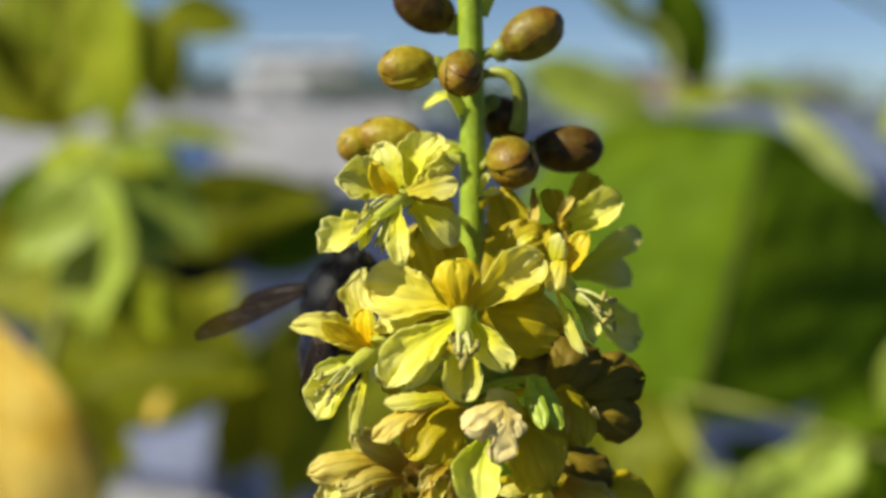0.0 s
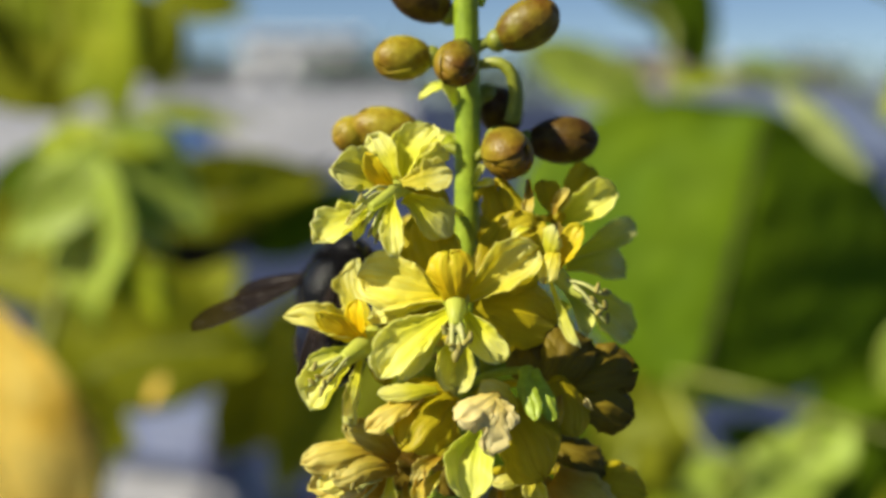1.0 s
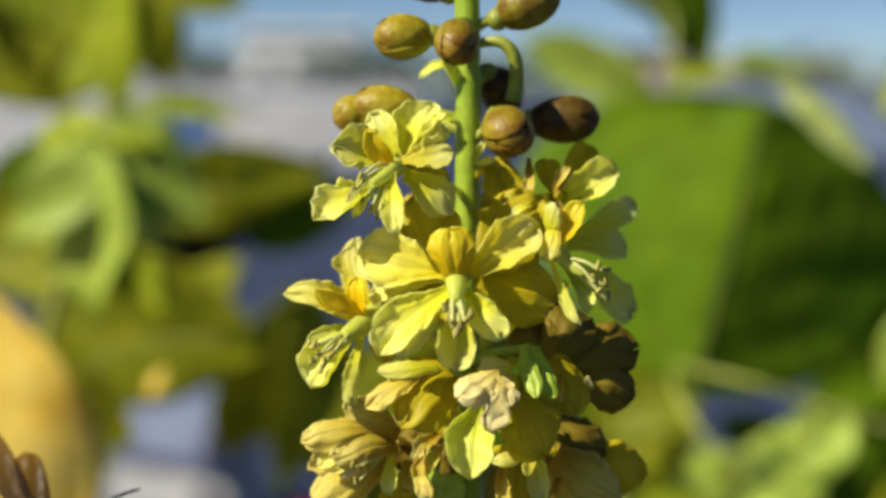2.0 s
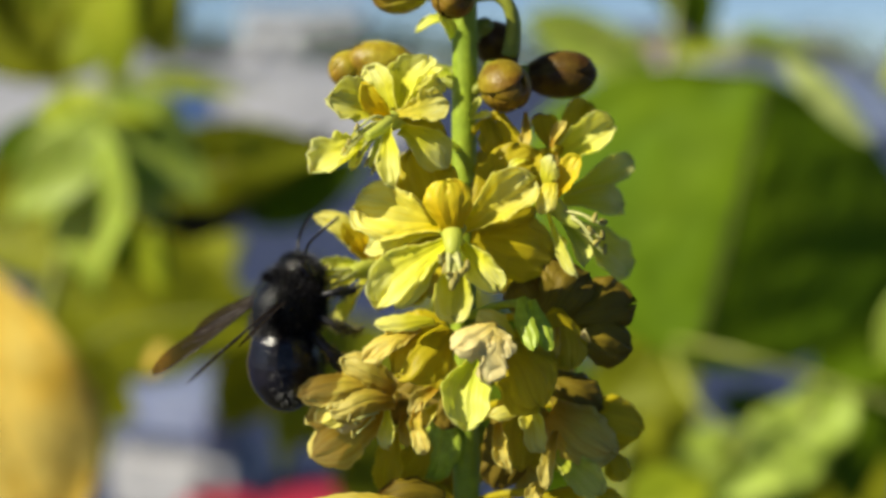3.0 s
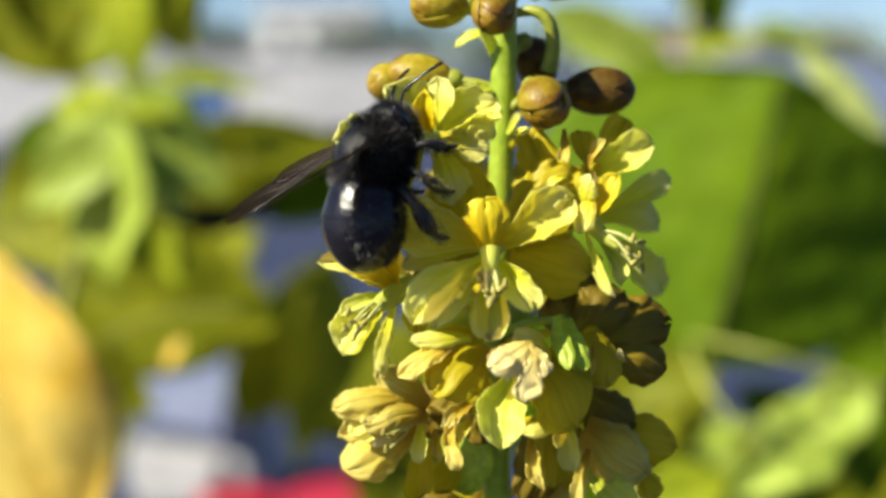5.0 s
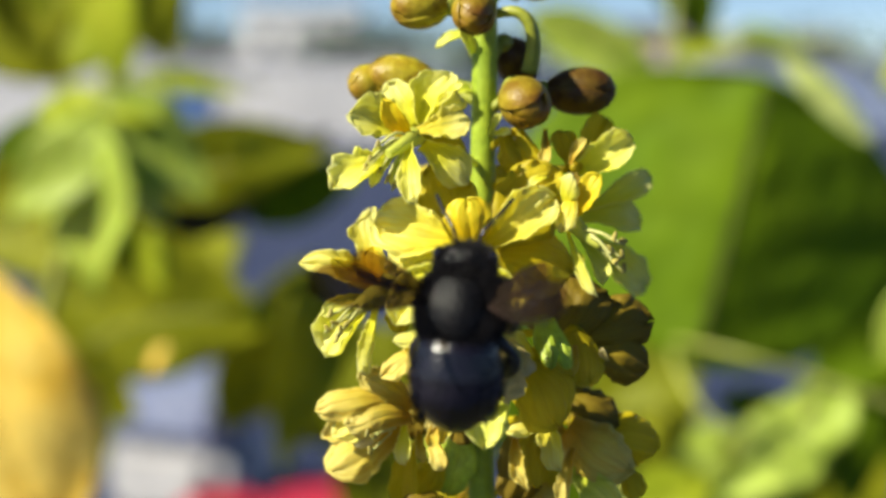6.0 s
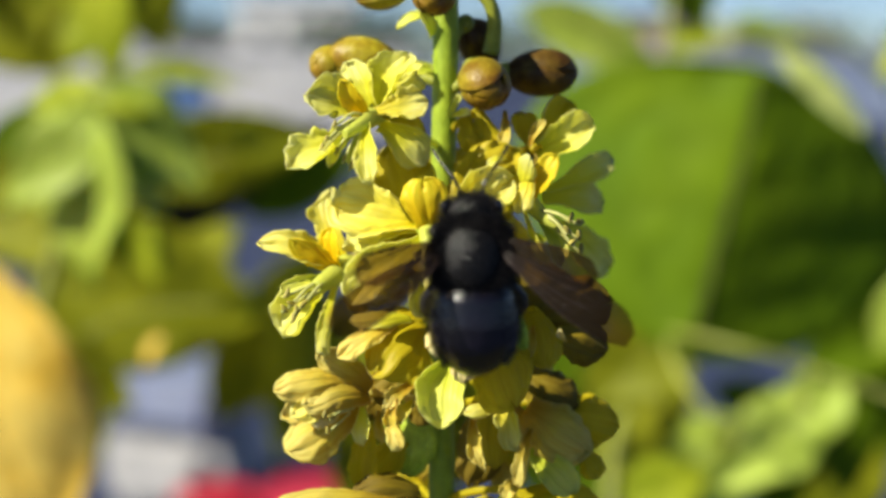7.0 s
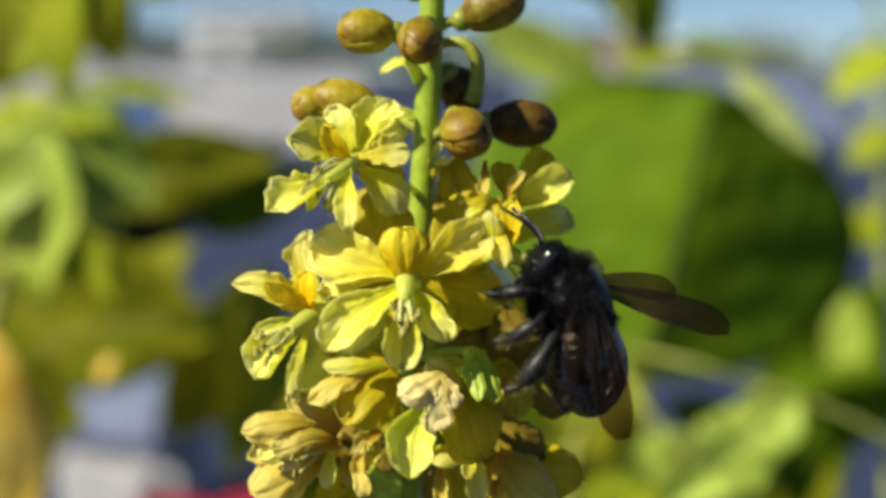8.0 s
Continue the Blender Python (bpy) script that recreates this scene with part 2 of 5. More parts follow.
def wing_surface(name):
    """Smoky brown membrane with a violet gloss, lighter towards the tip."""
    m = bpy.data.materials.new(name)
    m.use_nodes = True
    t = m.node_tree
    n = t.nodes
    p = n["Principled BSDF"]
    p.inputs["Base Color"].default_value = (0.024, 0.017, 0.012, 1)
    p.inputs["Roughness"].default_value = 0.36
    p.inputs["Specular IOR Level"].default_value = 0.2
    p.inputs["Specular Tint"].default_value = (1.0, 0.95, 0.95, 1)
    co = n.new("ShaderNodeTexCoord")
    wr = n.new("ShaderNodeTexNoise")
    wr.inputs["Scale"].default_value = 700
    wire(t, co.outputs["Object"], wr.inputs["Vector"])
    bump = n.new("ShaderNodeBump")
    bump.inputs["Strength"].default_value, bump.inputs["Distance"].default_value = 0.5, 0.0003
    wire(t, wr.outputs["Fac"], bump.inputs["Height"])
    wire(t, bump.outputs["Normal"], p.inputs["Normal"])
    clear = n.new("ShaderNodeBsdfTransparent")
    clear.inputs["Color"].default_value = (0.66, 0.56, 0.45, 1)
    uv = n.new("ShaderNodeUVMap")
    sep = n.new("ShaderNodeSeparateXYZ")
    wire(t, uv.outputs["UV"], sep.inputs[0])
    fade = n.new("ShaderNodeMapRange")
    fade.inputs["To Min"].default_value, fade.inputs["To Max"].default_value = 0.44, 0.88
    wire(t, sep.outputs["X"], fade.inputs["Value"])
    mix = n.new("ShaderNodeMixShader")
    wire(t, fade.outputs[0], mix.inputs["Fac"])
    wire(t, p.outputs[0], mix.inputs[1])
    wire(t, clear.outputs[0], mix.inputs[2])
    wire(t, mix.outputs[0], n["Material Output"].inputs["Surface"])
    return m


YELLOW = petal_surface("yellow_petal", (0.90, 0.79, 0.012), (0.94, 0.88, 0.12), (0.95, 0.93, 0.38), (0.90, 0.77, 0.02), through=0.58)
PALE = petal_surface("pale_petal", (0.88, 0.86, 0.03), (0.93, 0.91, 0.09), (0.95, 0.94, 0.42), (0.88, 0.84, 0.05), through=0.56)
ORANGE = petal_surface("orange_petal", (0.93, 0.74, 0.010), (0.95, 0.74, 0.010), (0.95, 0.84, 0.035), (0.94, 0.64, 0.006), through=0.48)
GREENISH = petal_surface("greenish_petal", (0.64, 0.73, 0.04), (0.82, 0.84, 0.10), (0.92, 0.91, 0.28), (0.70, 0.76, 0.05), through=0.45)
# olive of the sepals, also used to dull petals that lie in shade
SEPAL = petal_surface("olive_sepal_and_shade", (0.66, 0.56, 0.012), (0.77, 0.66, 0.018), (0.84, 0.73, 0.04), (0.66, 0.53, 0.012), through=0.62)
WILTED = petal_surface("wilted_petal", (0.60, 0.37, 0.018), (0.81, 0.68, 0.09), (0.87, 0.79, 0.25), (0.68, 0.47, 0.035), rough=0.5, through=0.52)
PINKISH = petal_surface("crumpled_petal", (0.80, 0.66, 0.13), (0.90, 0.78, 0.31), (0.92, 0.83, 0.42), (0.82, 0.63, 0.18), rough=0.45, through=0.42)
# brown of spent petals, also laid behind blooms as their shade
BROWN = petal_surface("brown_petal_and_shade", (0.38, 0.29, 0.014), (0.33, 0.24, 0.013), (0.24, 0.165, 0.012), (0.20, 0.13, 0.011), rough=0.6, through=0.42)
STEM = surface("stem", (0.27, 0.39, 0.022), (0.38, 0.48, 0.036), 260, 0.45, 0.12, through=0.1, spec=0.3)
PEDICEL = surface("pedicel", (0.23, 0.26, 0.02), (0.31, 0.33, 0.035), 300, 0.45, 0.15)
BUD_BROWN = surface("brown_bud", (0.16, 0.090, 0.005), (0.30, 0.28, 0.012), 240, 0.42, 0.2, contrast=0.14, wander=0.1, spec=0.35, tip=(0.20, 0.040, 0.005))
BUD_OLIVE = surface("olive_bud", (0.25, 0.165, 0.007), (0.43, 0.405, 0.018), 240, 0.42, 0.2, contrast=0.15, wander=0.08, spec=0.3, tip=(0.22, 0.085, 0.008))
# brown bud colour darkened to hold the shade cast by neighbouring buds
BUD_DARK_SHADED = surface("dark_shaded_bud", (0.055, 0.022, 0.004), (0.15, 0.095, 0.008), 240, 0.42, 0.2, contrast=0.15, wander=0.08, spec=0.25, tip=(0.035, 0.012, 0.004))
GREEN_POD = surface("green_pod", (0.48, 0.62, 0.04), (0.60, 0.72, 0.08), 300, 0.4, 0.1, through=0.45)
ANTHER = surface("anther", (0.24, 0.19, 0.03), (0.44, 0.38, 0.07), 900, 0.6, 0.2, wander=0.3)
FILAMENT = surface("filament", (0.58, 0.60, 0.16), (0.68, 0.66, 0.26), 700, 0.45, 0.1, through=0.25)
BEE_BLACK = surface("bee_shell", (0.004, 0.004, 0.006), (0.009, 0.007, 0.014), 500, 0.24, 0.25, fine=3, spec=0.5)
BEE_VELVET = surface("bee_thorax", (0.004, 0.004, 0.004), (0.008, 0.007, 0.007), 1400, 0.20, 0.8, fine=2.5, spec=0.2)
BEE_EYE = surface("bee_eye", (0.006, 0.005, 0.006), (0.010, 0.008, 0.008), 900, 0.12, 0.1, fine=8, spec=0.6)
BEE_HAIR = surface("bee_hair", (0.006, 0.005, 0.006), (0.012, 0.010, 0.012), 900, 0.5, 0.0)
POLLEN = surface("pollen", (0.12, 0.10, 0.02), (0.30, 0.26, 0.08), 900, 0.8, 0.4, wander=0.3)
WING = wing_surface("wing_membrane")
VEIN = surface("wing_vein", (0.02, 0.012, 0.008), (0.04, 0.025, 0.02), 600, 0.3, 0.1)
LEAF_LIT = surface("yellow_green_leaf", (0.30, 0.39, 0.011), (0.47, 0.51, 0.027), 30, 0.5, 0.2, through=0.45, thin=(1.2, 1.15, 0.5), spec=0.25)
LEAF_DEEP = surface("deep_green_leaf", (0.105, 0.190, 0.005), (0.165, 0.246, 0.006), 16, 0.6, 0.2, through=0.42, thin=(1.9, 1.5, 0.3), spec=0.1)
LEAF_OLIVE = surface("olive_leaf", (0.21, 0.245, 0.007), (0.35, 0.36, 0.012), 26, 0.5, 0.2, through=0.42, thin=(1.3, 1.15, 0.3), spec=0.2)
LEAF_YELLOW = surface("yellowed_leaf", (0.88, 0.60, 0.06), (0.93, 0.79, 0.22), 36, 0.5, 0.2, through=0.4, thin=(1.1, 0.95, 0.5), spec=0.3, contrast=0.2)
# near-black leaf colour, standing in for deep shade among the leaves
LEAF_SHADE = surface("shade_dark_leaf", (0.010, 0.009, 0.010), (0.022, 0.020, 0.018), 40, 0.7, 0.3, spec=0.2)
LEAF_PALE = surface("pale_green_leaf", (0.35, 0.47, 0.045), (0.50, 0.60, 0.11), 26, 0.45, 0.2, through=0.4, spec=0.3)
LEAF_YOUNG = surface("pale_young_leaf", (0.60, 0.68, 0.18), (0.72, 0.76, 0.32), 26, 0.4, 0.2, through=0.4, spec=0.4)
RIB = surface("leaf_rib", (0.045, 0.032, 0.006), (0.075, 0.055, 0.010), 40, 0.5, 0.1)
TWIG = surface("green_twig", (0.28, 0.32, 0.05), (0.40, 0.42, 0.09), 60, 0.5, 0.3)
WOODY = surface("woody_stem", (0.10, 0.08, 0.04), (0.16, 0.13, 0.06), 60, 0.7, 0.5)
# the blue of sky-lit shade is put into the paving's base colour
PAVING = surface("blue_grey_paving", (0.015, 0.023, 0.064), (0.028, 0.040, 0.096), 1.2, 0.7, 0.3, fine=30)
SOIL = surface("dark_soil", (0.03, 0.025, 0.012), (0.06, 0.06, 0.02), 6, 0.9, 0.6)
WALL_GREY = surface("lilac_grey_render", (0.48, 0.475, 0.50), (0.68, 0.665, 0.68), 0.5, 0.8, 0.2, fine=12)
WALL_BLUE = surface("blue_grey_render", (0.20, 0.25, 0.38), (0.27, 0.32, 0.46), 1.0, 0.8, 0.2, fine=12)
WALL_WHITE = surface("white_render", (0.80, 0.79, 0.79), (0.86, 0.85, 0.85), 1.0, 0.7, 0.2, fine=12)
WALL_PINK = surface("pink_render", (0.60, 0.40, 0.40), (0.68, 0.48, 0.46), 1.0, 0.8, 0.2, fine=12)
ROOF = surface("grey_roof", (0.20, 0.20, 0.22), (0.28, 0.27, 0.28), 2.0, 0.8, 0.3, fine=10)
GLASS_DARK = surface("window_glass", (0.03, 0.04, 0.05), (0.05, 0.06, 0.08), 2.0, 0.1, 0.0)
BLUE_TOP_SHADE = surface("box_top_shade", (0.17, 0.20, 0.33), (0.28, 0.31, 0.43), 6.0, 0.4, 0.1)
BLUE_PAINT = surface("blue_sheet", (0.06, 0.13, 0.33), (0.10, 0.18, 0.40), 4.0, 0.5, 0.2)
WHITE_PLASTIC = surface("white_plastic", (0.32, 0.315, 0.33), (0.45, 0.44, 0.45), 9.0, 0.4, 0.1)
RED_PLASTIC = surface("red_plastic", (0.40, 0.015, 0.03), (0.48, 0.025, 0.05), 8.0, 0.4, 0.1)
FAR_TREE = surface("far_foliage", (0.03, 0.06, 0.03), (0.07, 0.10, 0.05), 1.5, 0.8, 0.4)


# ---- shapes ----
def sheet(fn, nu, nv, wrap=False):
    """A surface from fn(u, v), u 0 to 1, v -1 to 1, with a UV map; wrap: v closes on itself."""
    bm = bmesh.new()
    uv = bm.loops.layers.uv.new("UVMap")
    grid = [[bm.verts.new(fn(i / nu, -1 + 2 * j / nv)) for j in range(nv if wrap else nv + 1)] for i in range(nu + 1)]
    for i in range(nu):
        for j in range(nv):
            k = (j + 1) % nv if wrap else j + 1
            f = bm.faces.new((grid[i][j], grid[i + 1][j], grid[i + 1][k], grid[i][k]))
            f.smooth = True
            for lp, (a, b) in zip(f.loops, ((i, j), (i + 1, j), (i + 1, j + 1), (i, j + 1))):
                lp[uv].uv = (a / nu, b / nv)
    return bm


def slab(fn, nu, nv, depth):
    """The same with thickness: two skins a depth apart along the surface's normals, joined round the edge."""
    p = np.array([[tuple(fn(i / nu, -1 + 2 * j / nv)) for j in range(nv + 1)] for i in range(nu + 1)])
    n = np.cross(np.gradient(p, axis=0), np.gradient(p, axis=1))
    n /= np.maximum(np.linalg.norm(n, axis=2, keepdims=True), 1e-12)
    bm = bmesh.new()
    uv = bm.loops.layers.uv.new("UVMap")
    top = [[bm.verts.new(q) for q in row] for row in p + n * depth / 2]
    low = [[bm.verts.new(q) for q in row] for row in p - n * depth / 2]

    def face(corners):
        f = bm.faces.new([g[a][b] for g, a, b in corners])
        f.smooth = True
        for lp, (g, a, b) in zip(f.loops, corners):
            lp[uv].uv = (a / nu, b / nv)
    for i in range(nu):
        for j in range(nv):
            face(((top, i, j), (top, i + 1, j), (top, i + 1, j + 1), (top, i, j + 1)))
            face(((low, i, j), (low, i, j + 1), (low, i + 1, j + 1), (low, i + 1, j)))
        face(((top, i, 0), (low, i, 0), (low, i + 1, 0), (top, i + 1, 0)))
        face(((top, i, nv), (top, i + 1, nv), (low, i + 1, nv), (low, i, nv)))
    for j in range(nv):
        face(((top, 0, j), (top, 0, j + 1), (low, 0, j + 1), (low, 0, j)))
        face(((top, nu, j), (low, nu, j), (low, nu, j + 1), (top, nu, j + 1)))
    return bm


def axes(at, ahead, above):
    """A pose whose x runs along ahead and whose z lies near above."""
    x = Vector(ahead).normalized()
    y = Vector(above).cross(x).normalized()
    z = x.cross(y)
    m = Matrix((x, y, z)).transposed().to_4x4()
    m.translation = at
    return m


def tube(points, radii, sides=8):
    """A round tube along points, closed at both ends."""
    pts = [Vector(p) for p in points]
    bm = bmesh.new()
    rings, side = [], None
    for i, p in enumerate(pts):
        d = (pts[min(i + 1, len(pts) - 1)] - pts[max(i - 1, 0)]).normalized()
        if side is None:
            side = d.orthogonal().normalized()
        side = (side - d * side.dot(d)).normalized()
        other = d.cross(side)
        r = radii[i] if isinstance(radii, (list, tuple)) else radii
        rings.append([bm.verts.new(p + r * (math.cos(a) * side + math.sin(a) * other)) for a in [2 * math.pi * k / sides for k in range(sides)]])
    for a, b in zip(rings, rings[1:]):
        for k in range(sides):
            bm.faces.new((a[k], a[(k + 1) % sides], b[(k + 1) % sides], b[k])).smooth = True
    bm.faces.new(rings[0][::-1])
    bm.faces.new(rings[-1])
    return bm


def bend(points, steps=6):
    """A smooth line through the points."""
    pts = [Vector(p) for p in points]
    out = []
    for i in range(len(pts) - 1):
        a, b, c, d = pts[max(i - 1, 0)], pts[i], pts[i + 1], pts[min(i + 2, len(pts) - 1)]
        for s in range(steps):
            t = s / steps
            out.append(0.5 * ((2 * b) + (c - a) * t + (2 * a - 5 * b + 4 * c - d) * t * t + (3 * b - a - 3 * c + d) * t ** 3))
    return out + [pts[-1]]


def merge(bm, other, m=None):
    """Adds other's mesh to bm."""
    me = bpy.data.meshes.new("joint")
    if m is not None:
        bmesh.ops.transform(other, matrix=m, verts=other.verts)
    other.to_mesh(me)
    other.free()
    bm.from_mesh(me)
    bpy.data.meshes.remove(me)
    return bm


def ball(rx, ry, rz, us=20, vs=28, fn=None):
    """An ellipsoid with its poles on x; fn(u, angle) scales its radius."""
    def f(u, v):
        a, b = math.pi * u, math.pi * v
        k = fn(u, b) if fn else 1.0
        return Vector((-rx * math.cos(a), ry * math.sin(a) * math.cos(b) * k, rz * math.sin(a) * math.sin(b) * k))
    bm = sheet(f, us, vs, wrap=True)
    bmesh.ops.remove_doubles(bm, verts=bm.verts, dist=1e-7)
    bmesh.ops.recalc_face_normals(bm, faces=bm.faces)
    return bm


def box(a, b, c, cut=0.0):
    bm = bmesh.new()
    bmesh.ops.create_cube(bm, size=1.0)
    bmesh.ops.scale(bm, vec=(a, b, c), verts=bm.verts)
    if cut:
        bmesh.ops.bevel(bm, geom=bm.edges[:], offset=cut, segments=2, affect="EDGES")
    return bm


def part(name, bm, material, parent=None, label="", at=None):
    me = bpy.data.meshes.new(name)
    bm.to_mesh(me)
    bm.free()
    me.materials.append(material)
    ob = new(name, me)
    ob.parent = parent
    if at is not None:
        ob.matrix_basis = at
    if label:
        ob["label"] = label
    return ob


MM = 0.001


def petal(length, width, claw=0.25, cup=0.3, curl=40, ruffle=0.12, seed=0, peak=0.65):
    """A petal from the origin along +x, its inner face up: a narrow claw, a rounded blade, cupped across, curled along, pleated, with a
    ruffled, uneven margin. Millimetres."""
    rnd = random.Random(seed)
    ph = [rnd.uniform(0, 6.28) for _ in range(8)]
    waves = rnd.uniform(3.2, 4.8)

    def f(u, v):
        if u < peak:
            s = u / peak
            w = claw + (1 - claw) * s * s * (3 - 2 * s)
        else:
            w = max(0.0, 1 - ((u - peak) / (1 - peak)) ** 2.6) ** 0.5
        w = width / 2 * max(w, 0.08) * (1 + 0.07 * math.sin(11 * u + ph[2] + (2 if v > 0 else 0)))
        ang = radians(curl) * u ** 1.25
        r = length / max(1e-3, radians(abs(curl)) + 1e-3)
        x = r * math.sin(abs(ang)) if abs(curl) > 2 else length * u
        z = math.copysign(r * (1 - math.cos(ang)), curl) if abs(curl) > 2 else 0.0
        edge = max(abs(v) ** 2.2 * min(1, u * 2.2), max(0, u - 0.72) / 0.28)
        round_ = math.atan2(v * w, (u - 0.45) * length)
        wav = ruffle * width * edge * (math.sin(waves * 2 * round_ + ph[0]) * 0.7 + math.sin(waves * 4.3 * round_ + ph[1]) * 0.4)
        pleat = width * (0.036 * math.cos(v * 8.5 + ph[3]) + 0.012 * math.cos(v * 19 + ph[4])) * min(1, u * 2) * (1 - 0.3 * u)
        z += cup * w * v * v + wav + pleat
        y = w * v * (1 - 0.28 * abs(cup) * v * v)
        x += 0.05 * length * u * (math.sin(5 * v + ph[4]) * 0.6 + math.sin(11 * v + ph[5]) * 0.35)
        return Vector((x, y, z)) * MM
    return slab(f, 24, 20, 0.00012)


# ---- the flower spike ----
def on(gx, gy, d=0.0):
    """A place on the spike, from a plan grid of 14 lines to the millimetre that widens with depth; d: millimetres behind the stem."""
    k = (1 + d / 154) / 14 * MM
    return Vector(((gx - 784) * k, d * MM, (441 - gy) * k))


def stem_point(z):
    """The stem's axis at a height along the spike."""
    return Vector((0.0037 - 0.0115 * max(z, -0.06) + 0.0002 * math.sin(z * 90), 0, z))


spike = tagged(new("flower_spike"), "upright green-stemmed spike of yellow flowers, brown buds and wilted blooms", "flower spike")
zs = [0.075 - 0.005 * i for i in range(30)] + [-0.09, -0.13, -0.2, -0.35, -0.55, -0.8, -1.0, -1.19]
line = [stem_point(z) + Vector((0, 0, 0)) for z in zs]
part("stem", tube(line, [0.0006 + 0.0010 * min(1, (0.08 - z) / 0.03) + 0.0004 * min(1, max(0, -z) * 6) for z in zs], 14), STEM, spike, "smooth green stem")


def stalk(a, b, r0=0.55, r1=0.5, lift=0.0, name="pedicel", parent=None, sides=8, mat_=None):
    mid = (a + b) / 2 + Vector((0, 0, lift * MM))
    pts = bend([a, mid, b], 5)
    n = len(pts) - 1
    return part(name, tube(pts, [(r0 + (r1 - r0) * i / n) * MM for i in range(n + 1)], sides), mat_ or PEDICEL, parent)


def bud(gx, gy, d, ahead, length, width, mat_, root=None, seed=0, lift=0.6):
    """A closed bud: overlapping sepals as lobes round its axis, blunt tip, on a short stalk."""
    rnd = random.Random(seed)
    ph = rnd.uniform(0, 6.28)

    def lobes(u, a):
        seam = max(0.0, math.cos(2.5 * (a + ph) + 1.6 * u)) ** 16
        return (1 - 0.18 * seam) * (0.94 + 0.05 * math.sin(3 * a + ph * 2)) * (0.88 + 0.2 * u)
    at = axes(on(gx, gy, d), ahead, (0.1, -1, 0.25))
    bm = ball(length / 2 * MM, width / 2 * MM, width / 2 * 0.94 * MM, 28, 64, lobes)
    b = part("bud", bm, mat_, spike, at=at)
    for k in range(3):
        a0 = ph + 2.1 * k

        def shell(u, v):
            """One overlapping sepal: a strip of the bud's own form, a little proud, rounded off towards the tip."""
            t = 0.06 + 0.78 * u
            a = a0 + v * 1.3 * max(0.15, math.sqrt(max(0.0, 1 - max(0.0, (u - 0.4) / 0.6) ** 2.2)))
            r_ = width / 2 * math.sin(math.pi * t) * (0.88 + 0.2 * t) * (1.0 + 0.03 * k - 0.04 * abs(v) ** 3)
            return Vector((-length / 2 * math.cos(math.pi * t), r_ * math.cos(a), 0.94 * r_ * math.sin(a))) * MM
        part("sepal", slab(shell, 16, 14, 0.00006), mat_, b)
    part("calyx", ball(0.16 * length * MM, 0.25 * width * MM, 0.25 * width * MM, 10, 12), PEDICEL, b, at=pose(-length * 0.48 * MM, 0, 0))
    tail = at @ Vector((-length * 0.5 * MM, 0, 0))
    z = root if root is not None else tail.z - 0.002
    stalk(stem_point(z), tail, 0.75, 0.6, lift, parent=spike)
    return b


bud(752, 12, 1, (-0.8, -0.3, 0.45), 9.0, 6.0, BUD_DARK_SHADED, on(0, 70).z, 1)
bud(940, 60, -1, (0.85, -0.15, 0.45), 8.8, 6.1, BUD_BROWN, on(0, 120).z, 2)
bud(722, 120, -1, (-0.98, -0.1, -0.05), 7.6, 5.6, BUD_OLIVE, on(0, 125).z, 3, 0.3)
bud(816, 128, -5.5, (-0.12, -0.75, -0.62), 7.0, 5.4, BUD_BROWN, on(0, 95).z, 4, 0.4)
bud(906, 287, -5, (0.3, -0.75, -0.55), 7.6, 6.3, BUD_BROWN, on(0, 310).z, 5, -0.3)
bud(1004, 264, 3, (0.98, -0.1, 0.04), 9.4, 6.0, BUD_DARK_SHADED, on(0, 290).z, 6, 0.2)
bud(893, 214, 5, (0.5, 0.6, -0.55), 7.5, 5.6, BUD_DARK_SHADED, on(0, 240).z, 7, 0.4)
bud(690, 244, 2, (-0.92, 0.1, 0.1), 9.0, 5.4, BUD_OLIVE, on(0, 270).z, 8, 0.2)
bud(634, 256, 3.5, (-0.9, -0.25, -0.3), 5.6, 5.0, BUD_OLIVE, on(0, 290).z, 9, 0.4)
# hooked stalk of a fallen bloom, and small bracts
part("pedicel", tube(bend([on(852, 132), on(890, 128, -1), on(915, 150, -1), on(922, 190, 0), on(915, 232, 1)], 5), [0.0006 + 0.0005 * (i / 20) for i in range(21)], 8), PEDICEL, spike, "hooked pale stalk of a fallen bloom")
for gx, gy, gd, ahead, ln, wd, cl in ((808, 172, -2, (-0.9, -0.25, 0.1), 4.6, 2.0, -70), (812, 205, -3, (-0.2, -0.6, 0.75), 4.0, 2.6, -30), (858, 30, 1, (0.25, 0.2, 1.0), 4.2, 1.8, 20), (845, 345, -2, (0.55, -0.4, 0.7), 3.4, 1.6, 20), (812, 265, -1, (-0.75, -0.5, -0.1), 4.2, 2.6, -35)):
    part("bract", petal(ln, wd, 0.5, 0.5, cl, 0.06, seed=int(gx)), GREENISH, spike, at=axes(on(gx, gy, gd), ahead, (0, -0.7, 0.7)))


def receptacle(gx, gy, d, label, root=None, core=1.0, mat_=None):
    """A flower's base on its stalk; its petals are added to it one by one."""
    centre = on(gx, gy, d)
    tail = stem_point(root if root is not None else centre.z - 0.003) - centre
    pts = bend([tail, tail * 0.5 + Vector((0, 0, 0.0006)), Vector((0, 0.0006, 0)), Vector((0, -0.0004, 0))], 5)
    n = len(pts) - 1
    bm = tube(pts, [(0.5 + (core * 0.7 - 0.5) * max(0, i / n - 0.5) / 0.5) * MM for i in range(n + 1)], 10)
    merge(bm, ball(0.8 * core * MM, 0.75 * core * MM, 0.7 * core * MM, 10, 14))
    return part("flower", bm, mat_ or GREENISH, spike, label, at=Matrix.Translation(centre))


